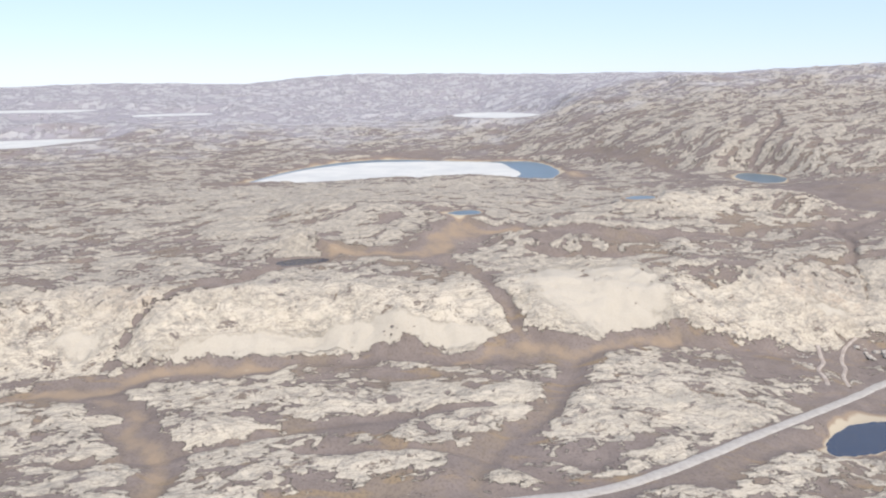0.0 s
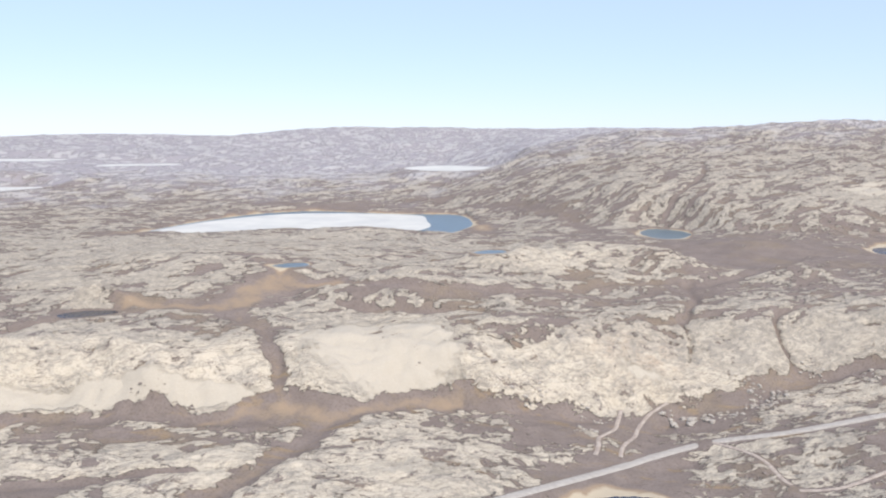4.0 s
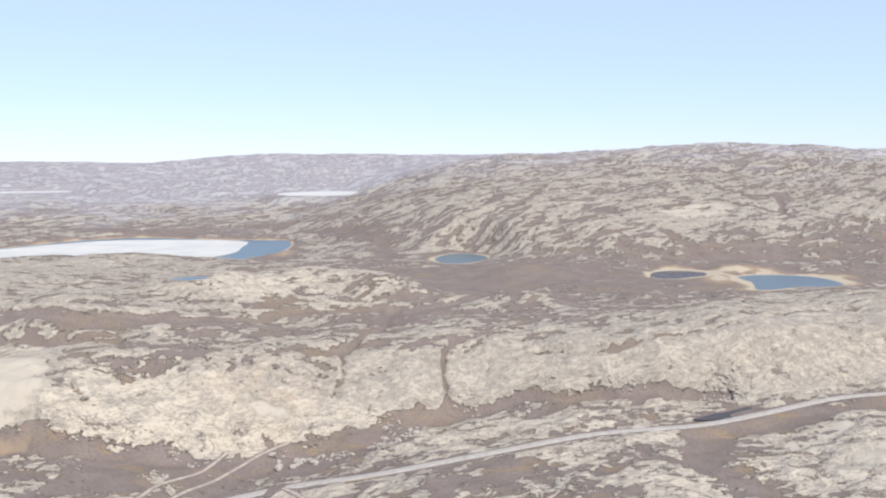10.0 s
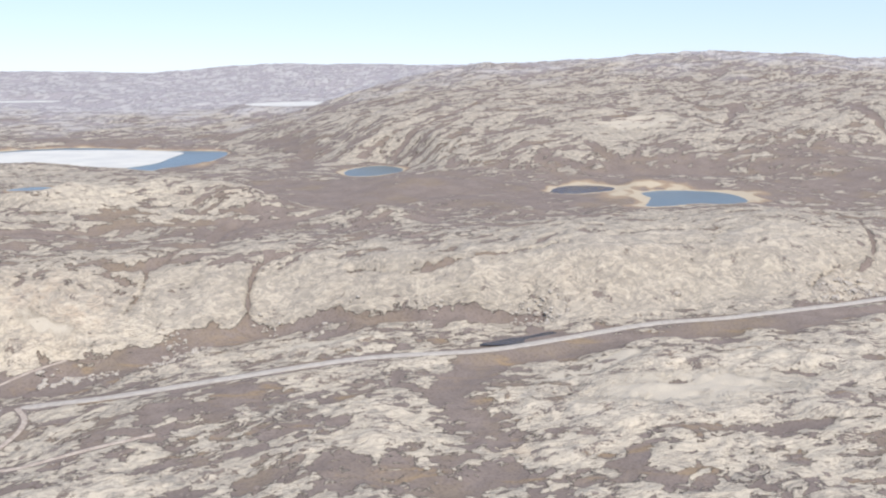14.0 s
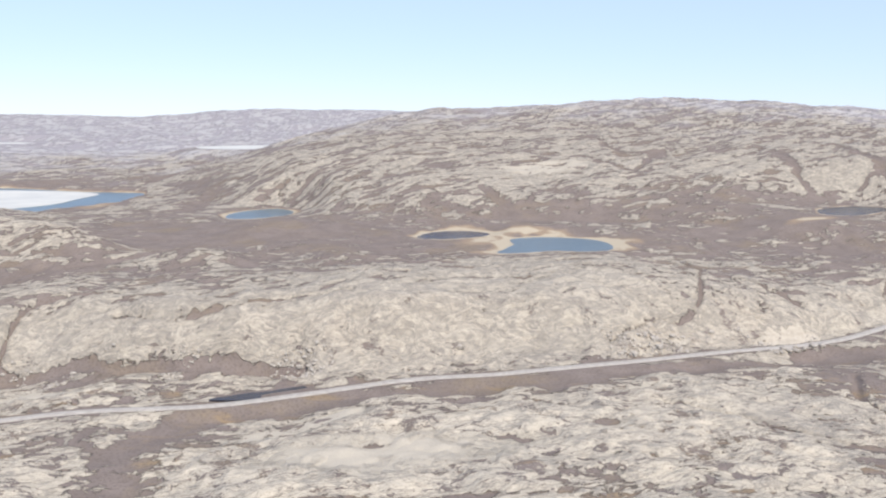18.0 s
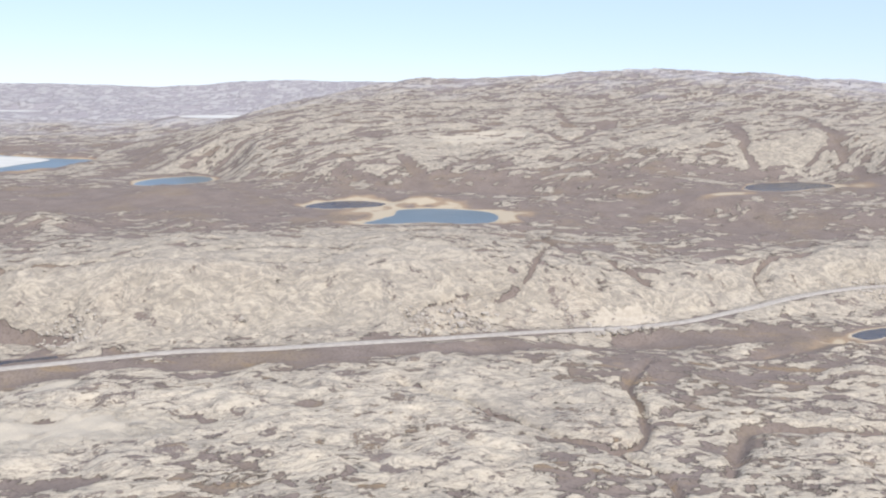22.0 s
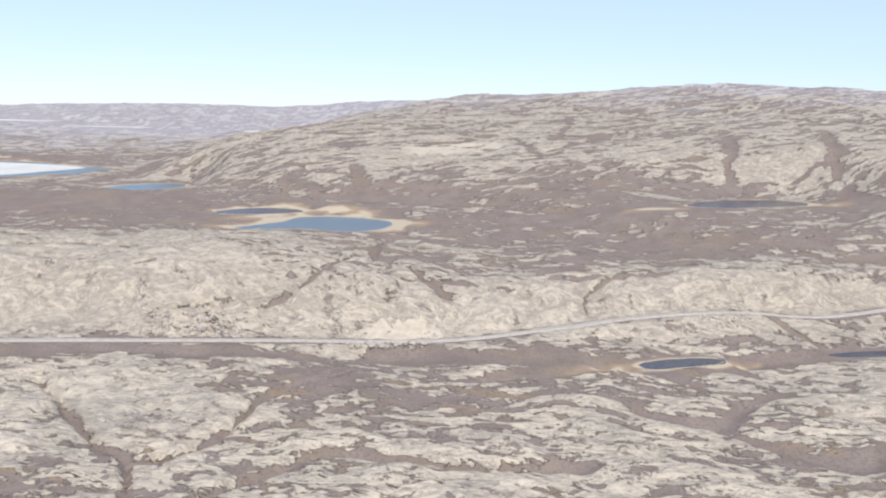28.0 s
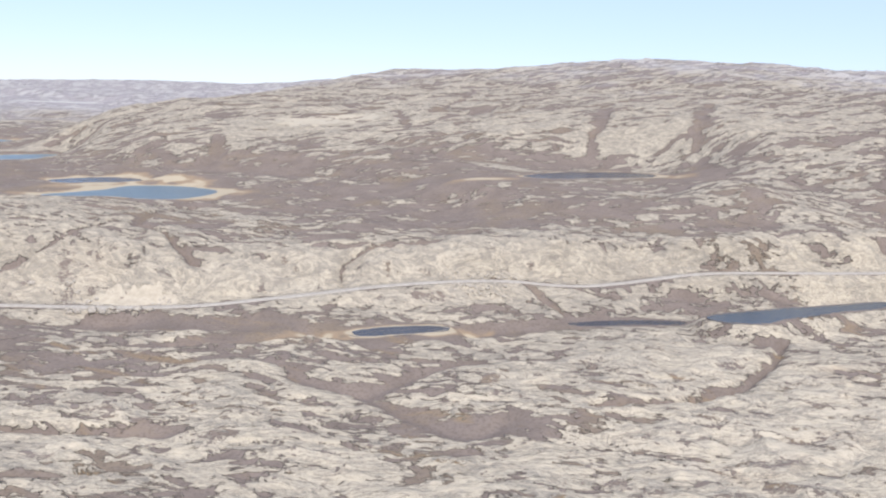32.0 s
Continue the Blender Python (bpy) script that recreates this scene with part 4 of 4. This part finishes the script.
# a knot of white blocks beside the two tracks, and the blocks along the lower road, each a thing of its own
for k, (bx, by) in enumerate([(276 + 9 * math.sin(1.7 * i) + i * 0.8, 528 + 7 * math.cos(2.3 * i)) for i in range(14)] + [(801 + i * 3.1 + 3 * math.sin(3.1 * i), 647 + i * 1.8 + 2.5 * math.cos(2.1 * i)) for i in range(12)]):
    c, f = clump_shape(k + 20, 2, 0.5)
    size = 1.1 + 0.9 * abs(math.sin(2.7 * k))
    hz = float(land_at(np.array([bx]), np.array([by]))[0][0])
    ob = link_mesh("boulder", c * np.array([size * 1.3, size, size * 0.7]), f, STONE, smooth=True)
    ob.location, ob.rotation_euler = (bx, by, hz + size * 0.2), (0, 0, k * 1.3)
    tagged(ob, "pale grey boulder lying in the brown heath", "boulder", "pale boulders beside the road")
# gravel quarry face by the road
heap_x = np.linspace(-34, 30, 48)
heap_y = np.linspace(-7, 13, 18)
hx, hy = np.meshgrid(heap_x, heap_y, indexing="ij")
wx, wy = 815 + hx * 0.90 - hy * 0.43 , 671 + hx * 0.43 + hy * 0.90
hz = land_at(wx.ravel(), wy.ravel())[0].reshape(wx.shape)
dome = np.clip(1 - (hx / 32) ** 2, 0, 1) * np.clip(1 - ((hy - 3) / 9) ** 2, 0, 1)
pit = link_mesh("gravel_pit", np.stack([wx.ravel(), wy.ravel(), (hz - 0.9 + (1.2 + 1.8 * ramp(hx, -10, 26)) * dome ** 0.7 + 0.9 * fractal(wx, wy, 9, 130, 4, 0.6) * dome ** 0.4).ravel()], -1), grid_faces(48, 18), SPOIL)
tagged(pit, "pale broken rock face of a small roadside quarry", "quarry", kind="structure")


# ---- the aircraft that carried the camera: tail of an engine nacelle and the lowered wheel leg, in the air beside the line of flight ----
CRAFT = pose(0, 0, EYE, TILT, LEAN, TURN) @ pose(METRES * 0.3768, METRES * 0.0790, METRES * 0.00531, 91.0, -0.58, -4.34)


def paint(name, colour, rough, coat=0.0, metal=0.0, grime=0.15):
    k = Mat(name, rough)
    v = k.noise(1.6, 6, 0.6, k.scaled(1, 1, 1, 0, True))
    k.colour(k.mix(k.math("MULTIPLY", k.step(v, 0.4, 0.75), grime), colour, tuple(c * 0.45 + 0.03 for c in colour)))
    k.b.inputs["Coat Weight"].default_value, k.b.inputs["Coat Roughness"].default_value = coat, 0.08
    k.b.inputs["Metallic"].default_value = metal
    return k.m


RED, SEAM, STEEL = paint("red_gloss_paint", (0.33, 0.012, 0.006), 0.32, 0.25), paint("dark_seam", (0.05, 0.015, 0.012), 0.7), paint("grey_enamel", (0.43, 0.43, 0.42), 0.45, 0.2)
PANEL, RUBBER, WHITE = paint("brown_grey_panel", (0.27, 0.205, 0.19), 0.6), paint("tyre_rubber", (0.022, 0.024, 0.032), 0.75), paint("white_marking", (0.75, 0.72, 0.7), 0.6)
# the cowling's red made brighter and matt, so the shaded leg looks lit
LIT_LEG_RED = paint("red_paint_brightened", (0.40, 0.022, 0.016), 0.5)
DEEP = paint("dark_red_paint", (0.15, 0.014, 0.013), 0.45, 0.4)
ALLOY = paint("bare_alloy", (0.42, 0.42, 0.42), 0.5, 0, 0.3)

# stations along the nacelle: place, lower line, upper line
NAC_X = [-2.38, -2.34, -2.22, -2.05, -1.82, -1.60, -1.35, -1.07, -0.79, -0.51, -0.23, 0.05, 0.60, 1.44, 2.30, 4.60]
NAC_LOW = [1.63, 1.52, 1.43, 1.34, 1.227, 1.118, 0.991, 0.893, 0.8155, 0.76, 0.721, 0.69, 0.643, 0.601, 0.56, 0.52]
NAC_TOP = [1.68, 1.78, 1.86, 1.91, 1.95, 1.98, 2.00, 2.02, 2.03, 2.04, 2.04, 2.05, 2.05, 2.05, 2.05, 2.05]
NAC_DEEP = 4.25


def skin(x, turn, out=0.0):
    """A point of the nacelle's skin: turn 0 is its lowest line, 90 faces the cabin."""
    lo, hi = np.interp(x, NAC_X, NAC_LOW), np.interp(x, NAC_X, NAC_TOP)
    r, c = (hi - lo) / 2, (hi + lo) / 2
    a = radians(turn)
    co, si = math.cos(a), math.sin(a)
    k = (abs(co) ** 2.5 + abs(si) ** 2.5) ** (-1 / 2.5)
    return Vector((x, c - (r + out) * k * co, -NAC_DEEP + (r * 0.92 + out) * k * si))


def craft_thing(name, label, category):
    ob = new(name)
    ob.matrix_world = CRAFT
    return tagged(ob, label, category)


nacelle = craft_thing("engine_nacelle", "glossy red aircraft engine nacelle tapering to its tail", "engine nacelle")
bm = bmesh.new()
xs = [NAC_X[0] + (NAC_X[-1] - NAC_X[0]) * (i / 70) ** 1.5 for i in range(71)]
rings = [[bm.verts.new(skin(x, j * 7.5)) for j in range(48)] for x in xs]
for a, b in zip(rings[:-1], rings[1:]):
    for j in range(48):
        bm.faces.new((a[j - 1], a[j], b[j], b[j - 1]))
bm.faces.new(rings[0]), bm.faces.new(rings[-1])
part("cowling", bm, RED, nacelle, smooth=True)


def skin_band(name, material, line, half, parent, out=0.004, label=""):
    """A narrow raised strip along a line of (place, turn) on the skin."""
    bm, prev = bmesh.new(), None
    pts = [skin(x, a, out) for x, a in line]
    for i, p in enumerate(pts):
        along = (pts[min(i + 1, len(pts) - 1)] - pts[max(i - 1, 0)]).normalized()
        x, a = line[i]
        up = (skin(x, a, 0.1) - skin(x, a)).normalized()
        side = along.cross(up) * half
        row = [bm.verts.new(p - side - up * 0.01), bm.verts.new(p - side * 0.8), bm.verts.new(p + side * 0.8), bm.verts.new(p + side - up * 0.01)]
        if prev:
            for k in range(3):
                bm.faces.new((prev[k], prev[k + 1], row[k + 1], row[k]))
        prev = row
    return part(name, bm, material, parent, label)


skin_band("panel_seam", SEAM, [(-0.47 - 0.0012 * (90 - a), a) for a in range(0, 100, 4)], 0.0035, nacelle)
skin_band("panel_seam", SEAM, [(0.93 - 0.0022 * (90 - a), a) for a in range(14, 58, 4)], 0.003, nacelle)
skin_band("panel_seam", SEAM, [(-0.45 + 0.01 * i, 92) for i in range(12)], 0.003, nacelle)
skin_band("skin_lap", DEEP, [(-0.1 + 0.1 * i, 86 - 0.6 * i) for i in range(34)], 0.008, nacelle)
skin_band("drip_rail", DEEP, [(-0.62 + 0.05 * i, 100 - 0.25 * i) for i in range(9)], 0.022, nacelle, 0.02, "short dark red rail along the cowling")
hatch = [(1.24, 18), (1.27, 27), (1.30, 36), (1.33, 38), (1.42, 38), (1.50, 38), (1.51, 28), (1.50, 18)]
skin_band("hatch_seam", SEAM, hatch, 0.0025, nacelle)
for i, (at, n) in enumerate(((1.25, 4), (1.19, 8), (1.17, 10), (1.19, 9), (1.23, 6))):
    skin_band("marking_bar", WHITE, [(at + 0.02 * k, 50 - 1.1 * i) for k in range(n)], 0.0028, nacelle, 0.003)
for x in (-1.56, 0.50, 0.57):
    bm = bmesh.new()
    bmesh.ops.create_cone(bm, segments=10, radius1=0.008, radius2=0.005, depth=0.05, cap_ends=True, matrix=Matrix.Translation(skin(x, 6, 0.015)) @ pose(0, 0, 0, 90, 0, 0))
    part("drain_pin", bm, SEAM, nacelle)
bm = bmesh.new()
for y, x0, x1 in ((2.06, 0.2, 6.0), (2.30, 0.4, 6.0)):
    for z in (2.5, -9.0):
        bm.verts.new((x0, y, z)), bm.verts.new((x1, y, z))
bmesh.ops.convex_hull(bm, input=bm.verts)
part("wing", bm, RED, nacelle, "red wing above the nacelle")

gear = craft_thing("landing_gear", "lowered aircraft wheel leg with red fairings and twin tyres", "landing gear")


def plate(name, outline, near, far, material, parent, label="", bevel=0.012):
    """A plate of the given outline between two depths, with rounded edges."""
    bm = bmesh.new()
    f = bm.faces.new([bm.verts.new((x, y, -near)) for x, y in outline])
    got = bmesh.ops.extrude_face_region(bm, geom=[f])
    bmesh.ops.translate(bm, vec=(0, 0, near - far), verts=[v for v in got["geom"] if isinstance(v, bmesh.types.BMVert)])
    bmesh.ops.recalc_face_normals(bm, faces=bm.faces)
    if bevel:
        bmesh.ops.bevel(bm, geom=list(bm.edges), offset=bevel, segments=2, affect="EDGES", profile=0.6)
    return part(name, bm, material, parent, label)


def tube(name, points, radius, material, parent, label="", sides=14):
    bm, prev = bmesh.new(), None
    pts = [Vector(p) for p in points]
    for i, p in enumerate(pts):
        way = (pts[min(i + 1, len(pts) - 1)] - pts[max(i - 1, 0)]).to_track_quat("Z", "Y")
        row = [bm.verts.new(p + way @ Vector((radius * math.cos(math.tau * j / sides), radius * math.sin(math.tau * j / sides), 0))) for j in range(sides)]
        for j in range(sides):
            if prev:
                bm.faces.new((prev[j - 1], prev[j], row[j], row[j - 1]))
        if i in (0, len(pts) - 1):
            bm.faces.new(row)
        prev = row
    return part(name, bm, material, parent, label, True)


leg = plate("leg_fairing", [(1.255, 0.382), (1.495, 0.382), (1.487, 0.16), (1.46, -0.08), (1.42, -0.31), (1.38, -0.42), (1.362, -0.555), (1.335, -0.78), (1.055, -0.768), (1.09, -0.53), (1.107, -0.33), (1.168, -0.13), (1.207, -0.077), (1.235, 0.16)], 3.93, 4.10, LIT_LEG_RED, gear, "red sheet-metal fairing on the wheel leg", 0.02)
plate("fairing_step", [(1.165, -0.155), (1.452, -0.155), (1.447, -0.182), (1.155, -0.182)], 3.905, 3.935, DEEP, leg, bevel=0.004)
plate("access_panel", [(1.13, -0.335), (1.24, -0.335), (1.24, -0.372), (1.125, -0.372)], 3.918, 3.935, LIT_LEG_RED, leg, bevel=0.003)
tube("leg_strut", [(1.42, 0.62, -4.15), (1.42, 0.36, -4.12), (1.22, -0.80, -4.10), (1.24, -1.0, -4.10)], 0.062, STEEL, gear, "blue-grey shock strut")
plate("strut_collar", [(1.36, 0.57), (1.49, 0.57), (1.478, 0.40), (1.365, 0.40)], 4.06, 4.2, STEEL, gear)
brace = plate("rear_brace_fairing", [(1.76, 0.54), (1.90, 0.54), (1.72, 0.10), (1.60, -0.25), (1.50, -0.58), (1.395, -0.545), (1.40, -0.36), (1.44, -0.16), (1.52, 0.06), (1.66, 0.34)], 4.22, 4.34, DEEP, gear, "dark red fairing along the folding brace")
tube("brace_rod", [(1.90, 0.56, -4.28), (1.66, 0.02, -4.26), (1.46, -0.50, -4.22)], 0.05, STEEL, gear)
plate("drag_fairing", [(2.12, 0.50), (2.24, 0.50), (2.24, 0.24), (1.62, -0.62), (1.46, -0.655), (1.475, -0.56), (1.72, -0.10), (1.92, 0.26), (2.02, 0.36)], 3.86, 3.96, LIT_LEG_RED, gear, "red fairing on the drag strut")
tube("drag_strut", [(2.34, 0.28, -3.92), (1.84, -0.32, -3.93), (1.37, -0.86, -3.96)], 0.058, STEEL, gear, "pale grey drag strut")
tube("joint_cylinder", [(1.43, -0.58, -4.02), (1.40, -0.70, -4.02), (1.36, -0.82, -4.02)], 0.07, ALLOY, gear)
plate("fork", [(1.155, -0.80), (1.30, -0.785), (1.42, -0.90), (1.405, -0.965), (1.34, -1.02), (1.24, -1.07), (1.20, -1.0), (1.165, -0.92)], 3.92, 4.06, STEEL, gear, "pale cast fork above the wheels")
bm = bmesh.new()
bmesh.ops.create_cone(bm, segments=18, radius1=0.022, radius2=0.022, depth=0.03, cap_ends=True, matrix=Matrix.Translation((1.375, -0.925, -3.915)))
part("pivot_bolt", bm, SEAM, gear)
tube("axle", [(1.06, -1.30, -4.40), (1.20, -1.33, -4.10), (1.34, -1.40, -3.55)], 0.05, ALLOY, gear)
tube("axle_arm", [(1.22, -1.0, -4.0), (1.20, -1.2, -4.02), (1.20, -1.33, -4.02)], 0.07, ALLOY, gear)


def wheel(centre, radius, width):
    prof = [(0.50, 0.50), (0.60, 0.62), (0.78, 0.68), (0.92, 0.58), (0.985, 0.40), (1.0, 0.16), (1.0, -0.16), (0.985, -0.40), (0.92, -0.58), (0.78, -0.68), (0.60, -0.62), (0.50, -0.50)]
    base = new("wheel")
    base.parent, base.matrix_basis = gear, pose(*centre, 0, 8, 0)
    for name, rows, mat in (("tyre", prof, RUBBER), ("rim", [(0.50, 0.48), (0.46, 0.50), (0.42, 0.30), (0.15, 0.28), (0.12, 0.44), (0.01, 0.44), (0.01, -0.44), (0.15, -0.30), (0.50, -0.48)], RUBBER)):
        bm, prev = bmesh.new(), None
        loops = [[bm.verts.new((radius * r * math.cos(math.tau * j / 56), radius * r * math.sin(math.tau * j / 56), width * w)) for j in range(56)] for r, w in rows]
        for a, b in zip(loops, loops[1:] + (loops[:1] if name == "tyre" else [])):
            for j in range(56):
                bm.faces.new((a[j - 1], a[j], b[j], b[j - 1]))
        part(name, bm, mat, base, "worn black tyre" if name == "tyre" else "dark wheel rim", True)
    return base


wheel((1.02, -1.30, -4.22), 0.38, 0.17)
wheel((1.17, -1.39, -3.72), 0.38, 0.17)
for k in range(3):
    pts = [(1.10 + 0.03 * math.sin(1.9 * i + k) + 0.012 * k, -0.78 - 0.055 * i, -3.97 + 0.015 * k) for i in range(7)]
    tube("brake_hose", pts, 0.009, SEAM, gear, sides=8)
for k in range(3):
    pts = [(1.46 + 0.018 * k + 0.014 * math.sin(1.5 * i + 2 * k), -0.80 - 0.05 * i, -3.98) for i in range(8)]
    tube("brake_hose", pts, 0.008, SEAM, gear, sides=8)
for i in range(3):
    bm = bmesh.new()
    bmesh.ops.create_cone(bm, segments=8, radius1=0.014, radius2=0.014, depth=0.07, cap_ends=True, matrix=pose(1.478, -0.86 - 0.12 * i, -3.98, 0, 90, 0))
    part("hose_clip", bm, SEAM, gear)

door = craft_thing("wheel_bay_door", "open brown-grey wheel bay door hanging below the nacelle", "aircraft door")
plate("door_skin", [(1.10, 0.585), (2.15, 0.625), (2.15, 0.08), (1.10, 0.225)], 4.62, 4.66, PANEL, door)
plate("door_edge", [(1.075, 0.59), (1.14, 0.592), (1.135, 0.215), (1.075, 0.215)], 4.58, 4.68, SEAM, door, "dark edge strip")
tube("door_stay", [(1.225, 0.66, -4.55), (1.19, 0.45, -4.54), (1.165, 0.24, -4.56)], 0.024, STEEL, door)
for k in range(2):
    tube("stay_link", [(1.20, 0.575 - 0.03 * k, -4.55), (1.31, 0.525 - 0.035 * k, -4.58)], 0.009, STEEL, door, sides=8)
